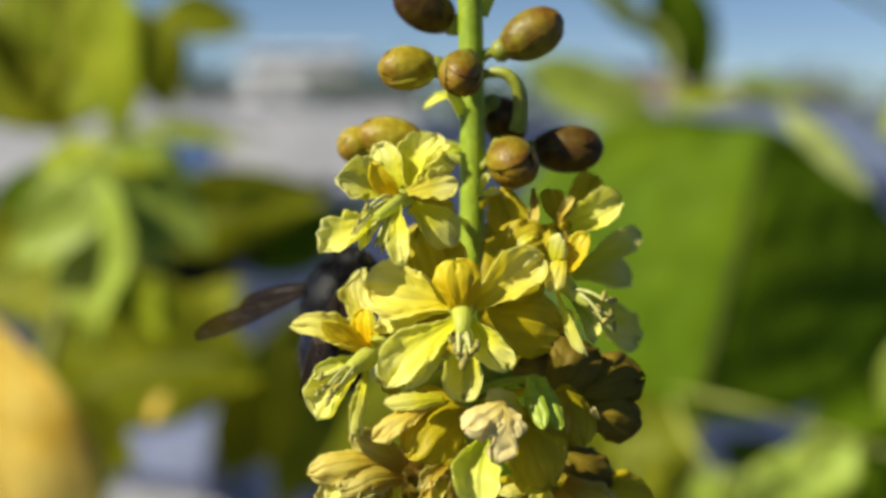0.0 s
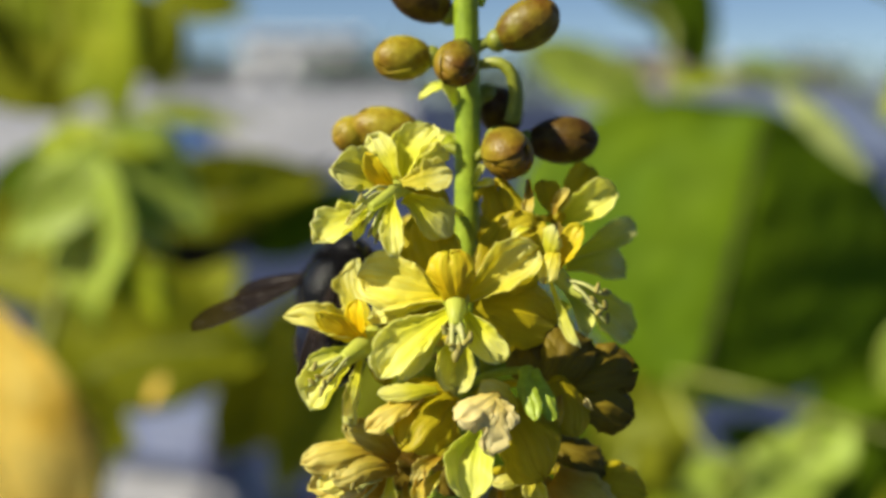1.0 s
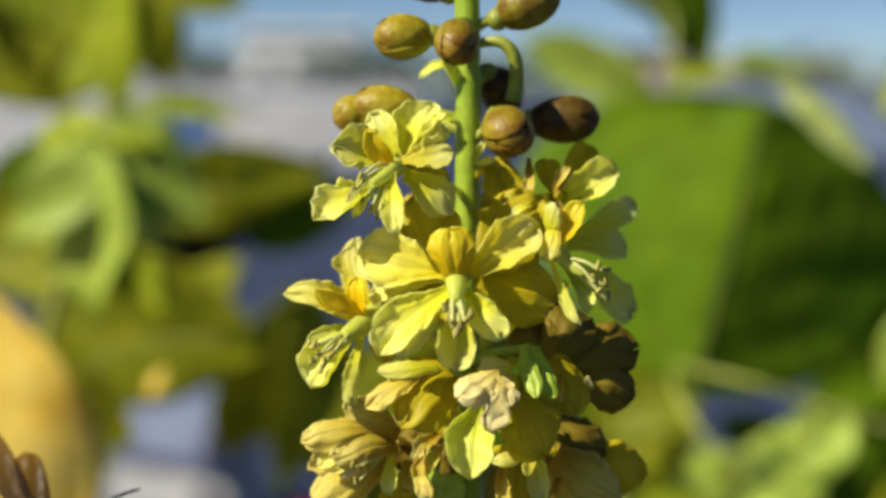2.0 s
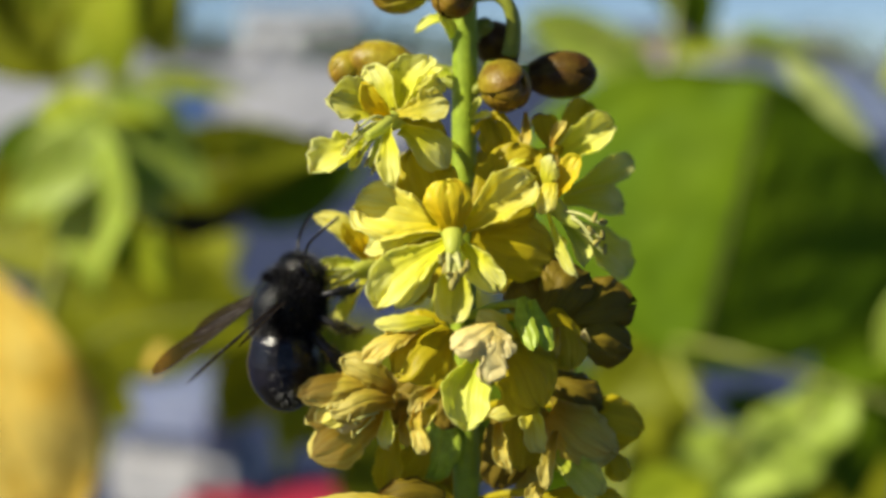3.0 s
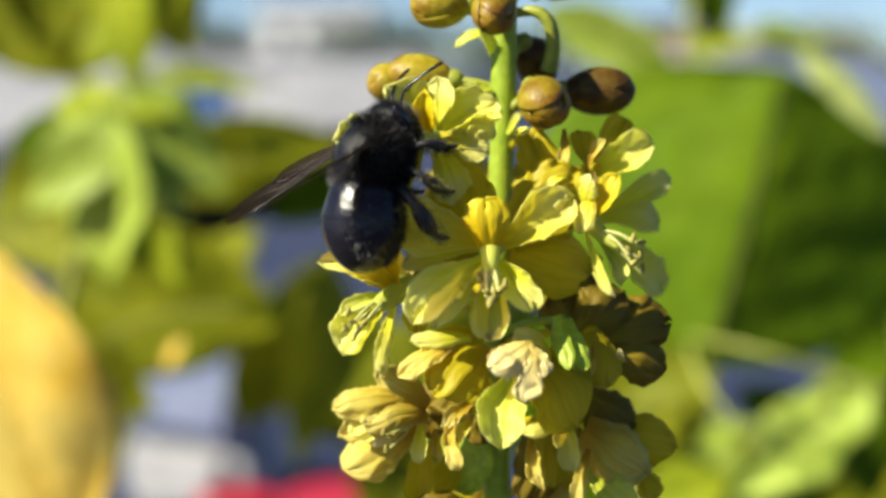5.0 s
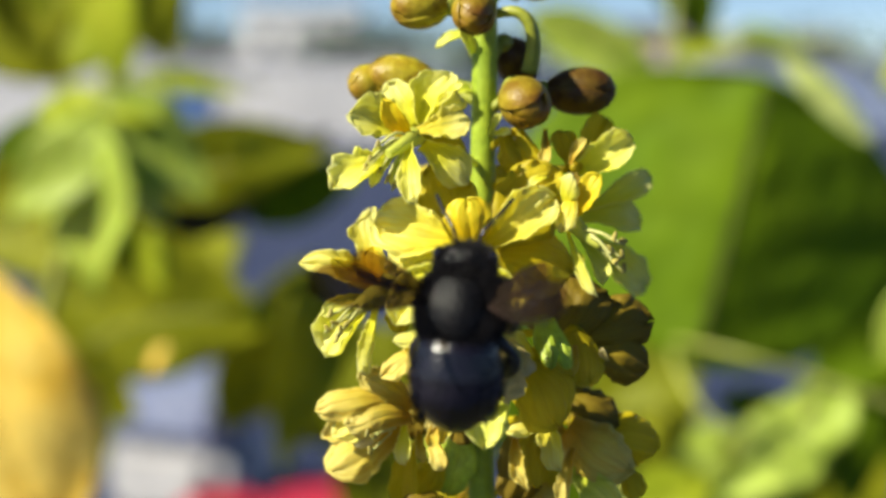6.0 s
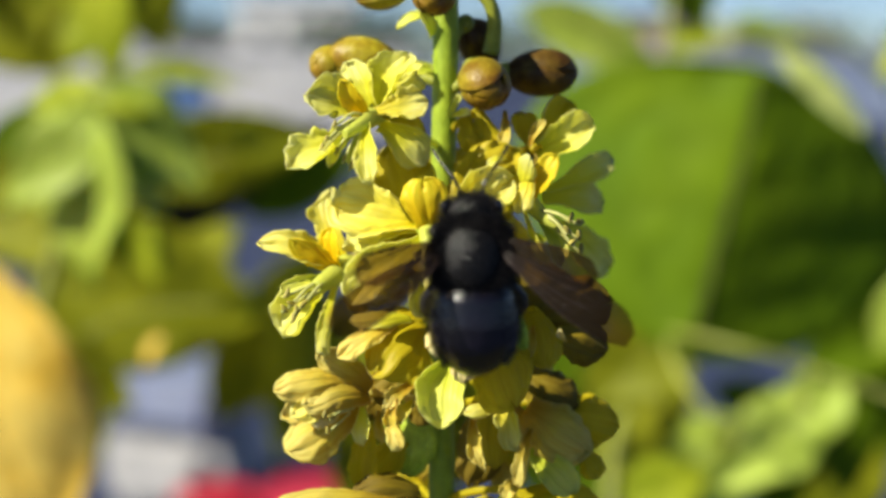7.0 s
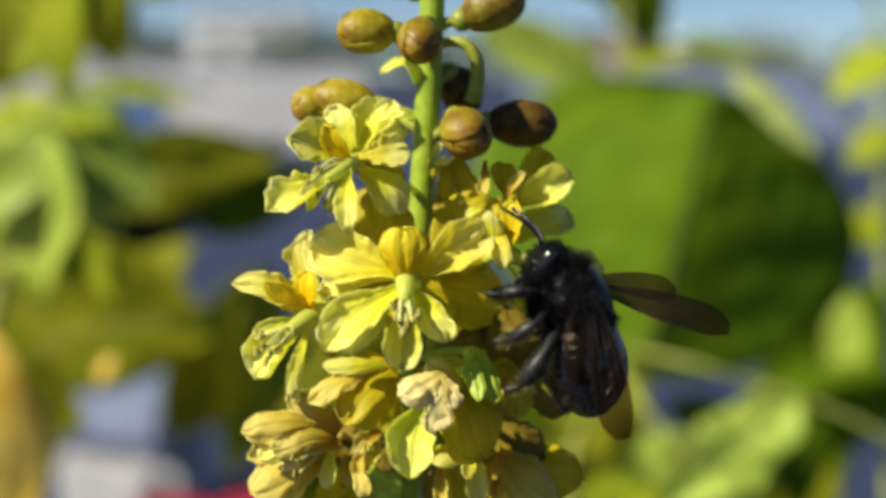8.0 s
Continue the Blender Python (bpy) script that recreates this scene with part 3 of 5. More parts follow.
def corolla_petal(length, width, claw, peak, bow, cup, ruffle, reflex, crumple, notch, seed):
    """A petal from the origin along +x, inner face up, its tip on the x axis: narrow claw, rounded blade with a scalloped margin,
    arched along by bow, cupped across, the end turned back by reflex, faintly ridged. Millimetres."""
    rnd = random.Random(seed)
    ph = [rnd.uniform(0, 6.28) for _ in range(8)]
    lean = rnd.uniform(-0.10, 0.10)

    def f(u, v):
        if u < peak:
            s = u / peak
            w = claw + (1 - claw) * s * s * (3 - 2 * s)
        else:
            w = max(0.0, 1 - ((u - peak) / (1 - peak)) ** 3.0) ** 0.5
        w = width / 2 * max(w, 0.05) * (1 + 0.05 * math.sin(9 * u + ph[2] + (2.4 if v > 0 else 0)) + 0.03 * math.sin(23 * u + ph[3] + (1.4 if v > 0 else 0)))
        x = length * u * (1 - notch * max(0, 1 - abs(v) * 2.6) * max(0, u - 0.6) / 0.4)
        x += 0.035 * length * u * u * (math.sin(4.5 * v + ph[4]) + 0.6 * math.sin(11 * v + ph[5]) + 0.4 * math.sin(23 * v + ph[1]))
        z = bow * length * 4 * u * (1 - u) - reflex * length * 2.2 * max(0.0, u - 0.62) ** 2
        edge = max(abs(v) ** 2.4 * min(1, u * 2), max(0, u - 0.75) / 0.25 * 0.8)
        turn = math.atan2(v * w, (u - 0.4) * length)
        z += (ruffle + 0.03) * width * edge * (0.7 * math.sin(5.4 * turn + ph[0]) + 0.5 * math.sin(13 * turn + ph[1]) + 0.3 * math.sin(27 * turn + ph[5]))
        fan = v * (1.25 - 0.5 * u)
        z += width * (0.017 * math.cos(fan * 11 + ph[6]) + 0.011 * math.cos(fan * 25 + ph[7])) * min(1, u * 2.5)
        z += 0.022 * width * math.sin(7 * u + 3.1 * v + ph[0]) * math.sin(2.2 * v - 4 * u + ph[3]) * min(1, u * 2)
        z += cup * w * v * v
        y = w * v * (1 - 0.22 * min(1, abs(cup)) * v * v) + lean * width * math.sin(math.pi * u)
        q = Vector((x, y, z))
        if crumple:
            q += Vector(noise.noise_vector(q * 0.30 + Vector((ph[6] * 9, ph[7] * 9, 0)))) * crumple * u
            q += Vector(noise.noise_vector(q * 0.9 + Vector((ph[7] * 5, ph[6] * 7, 3)))) * crumple * 0.35 * u
        return q * MM
    return slab(f, 26, 24, 0.00009)


def add(flower, name, root, tip, width, mat_, face=(-0.15, -0.95, 0.25), bow=0.08, cup=0.35, claw=0.3, peak=0.62, ruffle=0.03, reflex=0.0, crumple=0.25, notch=0.06, seed=0):
    """A petal on its flower from root to tip, both on the plan grid with their depth, width grid lines wide, its inner side towards face."""
    a, b = on(*root), on(*tip)
    if mat_ in (WILTED, PINKISH):
        crumple, ruffle = crumple * 1.9, ruffle + 0.03
    elif mat_ in (PALE, YELLOW):
        crumple = crumple * 1.6
    wide = 1.14 * width * (1 + tip[2] / 154) / 14
    bm = corolla_petal((b - a).length / MM, wide, claw, peak, bow, cup, ruffle, reflex, crumple, notch, seed or int(root[0] * 3 + tip[0] * 7 + tip[1]))
    return part(name, bm, mat_, flower, at=flower.matrix_basis.inverted() @ axes(a, b - a, face))


def stamen_tuft(flower, root, tips, sag=1.0, anther=0.5, thick=0.2):
    """Bowed filaments from one root to their tips on the plan grid, each with its anther."""
    inv = flower.matrix_basis.inverted()
    a = inv @ on(*root)
    for k, tip in enumerate(tips):
        b = inv @ on(*tip)
        side = Vector((0.5 * math.cos(k * 2.4), 0, 0.5 * math.sin(k * 2.4))) * MM
        pts = bend([a + side, (a + b) / 2 + side * 0.6 + Vector((0, -0.5, sag)) * MM, b, b + Vector((0.15, -0.2, 0.4)) * MM], 4)
        s = part("stamen", tube(pts, [(thick - 0.006 * i) * MM for i in range(len(pts))], 6), FILAMENT, flower)
        part("anther", ball(anther * MM, anther * 0.42 * MM, anther * 0.42 * MM, 8, 8), ANTHER, s, at=axes(pts[-1], (0.3 + 0.4 * math.sin(k * 3), 0.3, math.cos(k * 1.7)), (1, 0.2, 0)))


# top flower, turned to the sun
flower_top = receptacle(706, 354, -11, "open flower with ruffled pale yellow petals and an orange banner petal", core=1.7)
SUNNY = (-0.45, -0.8, 0.4)
add(flower_top, "petal", (716, 340, -10.5), (666, 258, -9), 64, PALE, SUNNY, 0.06, 0.3)
add(flower_top, "petal", (722, 340, -10.5), (776, 240, -8), 72, PALE, (-0.2, -0.75, 0.6), 0.04, 0.7, peak=0.6)
add(flower_top, "petal", (722, 346, -9), (802, 286, -7), 60, PALE, SUNNY, 0.06, 0.3)
add(flower_top, "petal", (698, 352, -11), (596, 316, -14), 86, PALE, SUNNY, 0.05, 0.55, ruffle=0.06, peak=0.66)
add(flower_top, "banner_petal", (704, 352, -11.5), (660, 292, -14.5), 40, ORANGE, (-0.4, -0.85, 0.35), 0.10, 0.5, 0.45)
add(flower_top, "petal", (716, 344, -11.5), (810, 326, -12), 62, YELLOW, SUNNY, 0.08, 0.35, ruffle=0.09, notch=0.16, peak=0.7)
add(flower_top, "petal", (728, 364, -10.5), (806, 428, -11), 66, PALE, (-0.1, -0.85, 0.5), 0.12, -0.35, 0.4, 0.6, reflex=0.2)
add(flower_top, "sepal", (720, 350, -9), (802, 384, -7), 64, SEPAL, (-0.1, -0.95, 0.2), 0.06, -0.3)
add(flower_top, "petal", (706, 364, -13.5), (714, 466, -17.5), 46, PALE, SUNNY, 0.07, 0.7, 0.32, 0.75, 0.05)
add(flower_top, "petal", (688, 366, -12), (576, 444, -15.5), 82, PALE, SUNNY, -0.04, 0.7, 0.14, 0.74, 0.07)
add(flower_top, "petal", (690, 372, -12), (640, 440, -14.5), 26, GREENISH, SUNNY, 0.08, 0.6, 0.4, 0.7)
add(flower_top, "petal", (700, 374, -11), (682, 442, -13), 30, GREENISH, SUNNY, 0.08, 0.6, 0.4, 0.7)
add(flower_top, "sepal", (776, 296, -5), (795, 254, -6), 34, PALE, SUNNY, 0.1, 0.5)
for k, (gx, gy) in enumerate(((646, 372), (632, 398), (624, 412), (650, 418), (664, 432), (676, 444), (612, 432))):
    stamen_tuft(flower_top, (706, 358, -12), [(gx, gy, -15.5 + 0.2 * k)], 1.2)
part("throat", tube(bend([on(712, 350, -11) - on(706, 354, -11), on(694, 366, -14) - on(706, 354, -11), on(666, 384, -16) - on(706, 354, -11)], 5), [(1.1 - 0.06 * i) * MM for i in range(11)], 12), GREENISH, flower_top, "pale green throat")

# middle flower, turned to the eye
flower_middle = receptacle(818, 545, -15, "wide open yellow flower with a domed orange banner petal", core=2.0)
add(flower_middle, "sepal", (846, 530, -10), (966, 410, -8), 124, SEPAL, (-0.05, -1, 0.1), 0.06, -0.3, 0.5, 0.55)
add(flower_middle, "sepal", (790, 535, -11), (744, 404, -9), 116, SEPAL, (-0.2, -0.9, 0.3), 0.06, -0.3, 0.5, 0.5)
add(flower_middle, "sepal", (850, 555, -9), (996, 582, -6), 116, SEPAL, (0.2, -0.9, 0.3), 0.10, -0.35, 0.4, 0.5)
add(flower_middle, "sepal", (800, 560, -10), (688, 602, -8), 72, SEPAL, (-0.2, -0.9, 0.3), 0.08, -0.3, 0.5, 0.5)
add(flower_middle, "petal", (806, 536, -14.5), (646, 506, -12.6), 98, YELLOW, (-0.25, -0.9, 0.3), 0.06, 0.3, 0.32, 0.66, 0.05, notch=0.10)
add(flower_middle, "petal", (800, 546, -14), (664, 572, -9.5), 66, PALE, (-0.15, -0.9, 0.4), 0.05, 0.2, 0.28, 0.7, 0.06)
add(flower_middle, "petal", (838, 545, -15), (958, 462, -13), 86, YELLOW, (-0.15, -0.92, 0.3), 0.07, 0.75, 0.34, 0.56, 0.06)
add(flower_middle, "banner_petal", (817, 556, -16), (806, 466, -18), 84, ORANGE, (-0.1, -0.9, 0.45), 0.16, -0.5, 0.42, 0.62, 0.02, 0.15)
add(flower_middle, "petal", (820, 586, -15.5), (818, 714, -17), 72, PALE, (-0.05, -0.95, 0.15), -0.08, 1.05, 0.35, 0.6, 0.03)
add(flower_middle, "petal", (812, 566, -16), (684, 678, -19), 84, PALE, (-0.2, -0.9, 0.35), 0.04, 0.45, 0.26, 0.68, 0.05, notch=0.1)
add(flower_middle, "petal", (796, 590, -17.2), (722, 682, -20), 42, PALE, (-0.2, -0.9, 0.35), 0.05, -0.6, 0.4, 0.6, 0.02)
add(flower_middle, "petal", (838, 572, -16), (900, 652, -18), 62, PALE, (-0.35, -0.85, 0.4), 0.04, 0.8, 0.3, 0.62, 0.06)
add(flower_middle, "petal", (790, 640, -14), (806, 702, -15), 24, PALE, (-0.4, -0.8, 0.3), 0.05, 0.5)
part("throat", tube(bend([Vector((0, 0.001, 0.0004)), on(818, 566, -17.5) - on(818, 545, -15), on(818, 592, -18.5) - on(818, 545, -15)], 4), [(1.45 - 0.10 * i) * MM for i in range(9)], 12), GREENISH, flower_middle, "pale green throat")
stamen_tuft(flower_middle, (818, 588, -18), [(803, 622, -20), (812, 634, -21), (824, 638, -21), (834, 628, -20.5), (842, 618, -20), (798, 606, -19.5)], 0.2, 0.75, 0.3)
stamen_tuft(flower_middle, (820, 592, -18), [(818, 648, -21)], 0.0, 1.0, 0.45)

# flower seen from its side, turned away from the sun
flower_side = receptacle(988, 490, -12, "open yellow flower with an orange banner petal, seen from the side", core=1.4)
AWAY = (0.45, -0.85, 0.2)
add(flower_side, "petal", (1020, 470, 0), (1130, 412, 6), 44, PALE, AWAY, 0.10, 0.3)
add(flower_side, "petal", (1010, 486, 1), (1112, 486, 8), 62, PALE, AWAY, 0.06, 0.3, 0.35)
add(flower_side, "petal", (1014, 520, 1), (1124, 606, 8), 68, PALE, AWAY, 0.08, 0.3, 0.3)
add(flower_side, "petal", (1010, 550, 0), (936, 616, 5), 58, PALE, AWAY, 0.08, 0.3, 0.4)
add(flower_side, "banner_petal", (992, 496, -12.5), (1040, 416, -14), 44, ORANGE, (-0.35, -0.85, 0.35), 0.10, 0.4, 0.34, 0.66)
add(flower_side, "petal", (982, 470, -13), (990, 420, -15), 40, PALE, SUNNY, 0.12, -0.4, 0.5, 0.55)
add(flower_side, "petal", (994, 450, -13.5), (972, 516, -15), 36, YELLOW, SUNNY, 0.08, -0.3, 0.5, 0.5)
add(flower_side, "petal", (986, 510, -13.5), (1040, 630, -16), 25, PALE, (-0.75, -0.6, 0.2), 0.04, 0.5, 0.3, 0.7, 0.05)
add(flower_side, "petal", (1004, 520, -11), (1052, 606, -13), 34, GREENISH, AWAY, 0.04, 0.6, 0.3, 0.7)
part("throat", tube(bend([Vector((0, 0, 0)), on(1016, 520, -13.5) - on(988, 490, -12), on(1046, 540, -14.5) - on(988, 490, -12)], 5), [(1.2 - 0.07 * i) * MM for i in range(11)], 10), GREENISH, flower_side, "pale green throat")
stamen_tuft(flower_side, (1010, 516, -13.5), [(1066, 530, -16), (1082, 536, -15.5), (1080, 560, -15), (1070, 572, -15.5), (1084, 584, -14), (1060, 552, -16)], 0.4, 0.7, 0.24)

# flower that the bee visits first
flower_low = receptacle(664, 622, -9, "half-open yellow flower bent away from the stem", core=1.7)
LEFT_ = (-0.55, -0.8, 0.25)
add(flower_low, "petal", (668, 606, -8), (636, 482, -6), 62, YELLOW, LEFT_, 0.06, 0.5, 0.45, 0.6, 0.07)
add(flower_low, "petal", (650, 612, -9.5), (524, 574, -12), 56, YELLOW, (-0.3, -0.8, 0.5), 0.13, 0.45, 0.5, 0.5, 0.05, 0.25)
add(flower_low, "banner_petal", (652, 618, -10.5), (574, 572, -13), 42, ORANGE, LEFT_, 0.08, 0.5, 0.45, 0.55)
add(flower_low, "petal", (658, 622, -10.5), (644, 550, -12), 44, ORANGE, LEFT_, 0.10, 0.3, 0.45)
add(flower_low, "petal", (650, 632, -10), (556, 668, -12), 34, GREENISH, LEFT_, 0.04, 0.7, 0.35, 0.75, 0.06)
add(flower_low, "petal", (650, 634, -11), (562, 742, -12), 78, PALE, LEFT_, -0.03, 0.8, 0.26, 0.72, 0.05)
add(flower_low, "petal", (655, 642, -8.5), (636, 768, -8), 34, PALE, LEFT_, 0.04, 0.6, 0.42, 0.78, 0.05)
add(flower_low, "sepal", (676, 620, -7), (694, 700, -6), 44, SEPAL, (-0.4, -0.9, 0.1), 0.08, -0.2, 0.5)
part("throat", tube(bend([Vector((0.0006, 0.001, 0.0003)), on(640, 640, -12) - on(664, 622, -9), on(618, 656, -14) - on(664, 622, -9)], 5), [(1.75 - 0.10 * i) * MM for i in range(11)], 12), GREENISH, flower_low, "pale green throat")
stamen_tuft(flower_low, (640, 642, -12.5), [(566, 672, -15), (574, 690, -16), (584, 702, -16.5), (596, 690, -16), (578, 716, -16), (562, 700, -15.5)], 0.4, 0.65, 0.24)

# half-hidden flower under the dark bud, and a small wilting one
f = receptacle(998, 400, -4, "small half-open yellow flower in the shade of the buds", mat_=SEPAL)
add(f, "petal", (996, 412, -3), (1094, 352, -2), 70, PALE, (-0.1, -0.95, 0.3), 0.06, 0.7, 0.4, 0.6, 0.05)
add(f, "petal", (996, 400, 2), (1050, 312, 6), 50, SEPAL, (0.1, -0.95, 0.2), 0.06, 0.4)
add(f, "petal", (990, 400, -4), (968, 336, -2), 44, SEPAL, (0.1, -0.95, 0.2), 0.06, 0.4)
add(f, "petal", (990, 396, -5), (1012, 348, -5), 20, WILTED, (-0.3, -0.9, 0.2), 0.06, 0.6)
# brown piece standing for the shaded area between the petals
add(f, "petal", (990, 404, -4), (1000, 462, -5), 40, BROWN, (0.1, -0.95, 0.2), 0.06, 0.4)
f = receptacle(892, 340, -3, "small wilting flower under a brown bud", mat_=SEPAL)
add(f, "petal", (872, 338, -4), (888, 408, -5), 44, SEPAL, bow=0.1, cup=-0.4, crumple=0.5)
add(f, "petal", (900, 336, -4), (926, 400, -5), 50, SEPAL, bow=0.1, cup=-0.4, crumple=0.5)
add(f, "petal", (944, 334, -4), (946, 402, -6), 22, WILTED, bow=0.05, cup=0.6, crumple=0.5)
add(f, "petal", (852, 346, -4), (884, 342, -6), 20, PALE, (-0.4, -0.6, 0.6), 0.1, 0.4)
add(f, "petal", (950, 420, -9), (916, 436, -11), 22, PALE, (-0.4, -0.6, 0.6), 0.1, 0.3)
add(f, "petal", (930, 400, -3), (968, 424, -6), 40, SEPAL, bow=0.1, cup=-0.3)

# spent flower with dark rounded petals
f = receptacle(1000, 690, -9, "spent flower with dark olive-brown rounded petals", mat_=SEPAL)
DIM = (0.5, -0.85, 0.1)
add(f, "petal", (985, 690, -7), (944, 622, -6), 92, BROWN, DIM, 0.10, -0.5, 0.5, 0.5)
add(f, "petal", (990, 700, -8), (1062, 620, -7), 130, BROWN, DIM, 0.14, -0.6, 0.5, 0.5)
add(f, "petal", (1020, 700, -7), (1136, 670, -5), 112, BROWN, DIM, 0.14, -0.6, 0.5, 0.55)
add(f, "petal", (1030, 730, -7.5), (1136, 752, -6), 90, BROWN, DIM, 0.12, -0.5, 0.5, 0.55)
add(f, "petal", (1000, 690, -10), (1030, 786, -11), 76, SEPAL, (0.3, -0.9, 0.1), 0.10, -0.4, 0.5, 0.5)
add(f, "petal", (1004, 716, -11), (1004, 770, -12), 22, WILTED, (-0.3, -0.9, 0.1), 0.05, 0.6)
add(f, "petal", (1062, 742, -11), (1050, 716, -12), 14, PINKISH, (-0.5, -0.8, 0.3), 0.05, 0.5)
# pale pods between the blooms
f = receptacle(945, 672, -10, "young green pods among the blooms", mat_=GREEN_POD)
add(f, "pod", (938, 664, -14), (962, 756, -18), 36, GREEN_POD, (-0.4, -0.85, 0.3), 0.06, -0.4, 0.5, 0.5, 0.01)
add(f, "pod", (958, 668, -13), (992, 758, -17), 34, GREEN_POD, (0.1, -0.95, 0.3), 0.06, -0.4, 0.5, 0.5, 0.01)

# wilted flower with cream crumpled petals
f = receptacle(894, 730, -16, "wilted flower with crumpled pinkish cream petals", mat_=SEPAL)
add(f, "petal", (912, 752, -14), (974, 862, -15), 118, SEPAL, (0.1, -0.92, 0.35), 0.12, -0.5, 0.5, 0.5, 0.02)
add(f, "petal", (905, 740, -13), (1004, 790, -12), 90, SEPAL, (0.2, -0.92, 0.35), 0.12, -0.5, 0.5, 0.5, 0.02)
add(f, "petal", (868, 776, -16), (846, 896, -19), 88, GREENISH, (-0.1, -0.95, 0.2), 0.03, 0.7, 0.5, 0.55, 0.03)
add(f, "petal", (928, 742, -15), (866, 694, -17), 48, YELLOW, (-0.2, -0.8, 0.6), 0.15, -0.4, 0.5, 0.5)
add(f, "petal", (896, 710, -17), (818, 764, -21), 66, PINKISH, (-0.3, -0.85, 0.4), 0.14, -0.6, 0.55, 0.5, 0.04, crumple=0.5)
add(f, "petal", (896, 716, -18), (876, 806, -21), 50, PINKISH, (-0.2, -0.9, 0.3), 0.10, -0.5, 0.6, 0.5, 0.06, crumple=0.9)
add(f, "petal", (890, 720, -18.5), (916, 766, -20), 34, PINKISH, (-0.2, -0.9, 0.3), 0.10, -0.5, 0.6, 0.5, 0.06, crumple=0.8)

# closing flower beside it
f = receptacle(802, 724, -10, "closing yellow flower with cupped petals", mat_=SEPAL)
add(f, "petal", (806, 706, -8), (716, 716, -8), 64, SEPAL, (-0.2, -0.8, 0.5), 0.10, -0.3, 0.5, 0.5)
add(f, "petal", (786, 706, -13), (682, 714, -16), 40, PALE, (-0.3, -0.7, 0.6), 0.08, -0.3, 0.45, 0.55)
add(f, "petal", (756, 716, -14), (664, 776, -17), 50, WILTED, (-0.3, -0.7, 0.6), 0.14, -0.3, 0.5, 0.5)
add(f, "petal", (812, 718, -13), (728, 806, -17), 108, SEPAL, (-0.2, -0.92, 0.3), 0.14, -0.55, 0.55, 0.55, 0.02)
add(f, "petal", (806, 760, -10), (796, 840, -9), 70, SEPAL, (0, -1, 0.1), 0.08, -0.3)

# folded wilted flower
f = receptacle(716, 836, -3, "wilted yellow flower with folded papery petals", mat_=WILTED)
# brown piece put in for the shade behind the folds
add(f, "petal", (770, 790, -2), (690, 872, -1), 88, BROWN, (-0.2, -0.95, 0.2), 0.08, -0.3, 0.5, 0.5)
add(f, "petal", (716, 830, -7), (622, 772, -8), 56, WILTED, (-0.2, -0.8, 0.5), 0.14, -0.4, 0.5, 0.5)
add(f, "petal", (690, 820, -7), (544, 838, -10), 60, WILTED, (-0.3, -0.75, 0.5), 0.16, -0.5, 0.45, 0.55)
add(f, "petal", (690, 836, -7.5), (576, 884, -10), 56, YELLOW, (-0.4, -0.85, 0.2), 0.10, -0.3, 0.5, 0.5)
add(f, "petal", (660, 874, -5), (556, 868, -6), 56, WILTED, (-0.4, -0.9, -0.1), 0.06, 0.4, 0.5, 0.6, crumple=0.5)
add(f, "petal", (700, 866, -6), (566, 948, -8), 84, WILTED, (-0.35, -0.9, 0.25), 0.10, -0.5, 0.45, 0.6)
add(f, "petal", (714, 842, -7), (602, 866, -11), 64, WILTED, (-0.25, -0.85, 0.4), 0.16, -0.6, 0.5, 0.55)
add(f, "petal", (668, 872, -9), (612, 902, -10), 26, PINKISH, (-0.2, -0.9, 0.2), 0.10, -0.5, crumple=0.6)
add(f, "petal", (704, 858, -7), (704, 934, -8), 32, PALE, (-0.4, -0.9, 0.1), 0.04, 0.6, 0.4, 0.65, 0.07)
add(f, "petal", (730, 870, -4), (736, 926, -5), 22, WILTED, (-0.3, -0.9, 0.1), 0.04, 0.6)
stamen_tuft(f, (680, 868, -9), [(634, 884, -11), (646, 890, -11), (640, 914, -10)], 0.1, 0.6, 0.16)

# small shrivelled flower and what hangs below it
f = receptacle(796, 826, -8, "small shrivelled yellow flower", mat_=SEPAL)
add(f, "petal", (792, 824, -9), (744, 872, -11), 34, WILTED, (-0.4, -0.85, 0.3), 0.16, 0.6, 0.5, 0.5, crumple=0.5)
add(f, "petal", (760, 848, -11), (768, 936, -12), 32, WILTED, (-0.5, -0.85, 0.2), 0.05, 0.8, 0.4, 0.6, 0.06, crumple=0.5)
add(f, "petal", (792, 852, -10), (768, 896, -12), 26, YELLOW, (-0.3, -0.9, 0.2), 0.05, 0.5, crumple=0.5)
add(f, "petal", (806, 832, -7), (822, 890, -7), 60, BROWN, (0, -1, 0.1), 0.06, -0.3)
add(f, "pod", (798, 866, -2), (776, 980, -2), 76, GREEN_POD, (-0.3, -0.9, 0.3), 0.05, -0.3, 0.6, 0.45, 0.01)
add(f, "pod", (752, 846, -1), (738, 922, -1), 34, GREEN_POD, (-0.3, -0.9, 0.3), 0.05, -0.3, 0.6, 0.5, 0.01)
add(f, "sepal", (716, 890, -3), (704, 1012, -3), 54, SEPAL, (-0.3, -0.95, 0.1), 0.04, 0.6, 0.5, 0.55)
add(f, "sepal", (772, 920, -3), (722, 992, -2), 56, SEPAL, (-0.1, -1, 0.1), 0.05, -0.3, 0.5, 0.5)

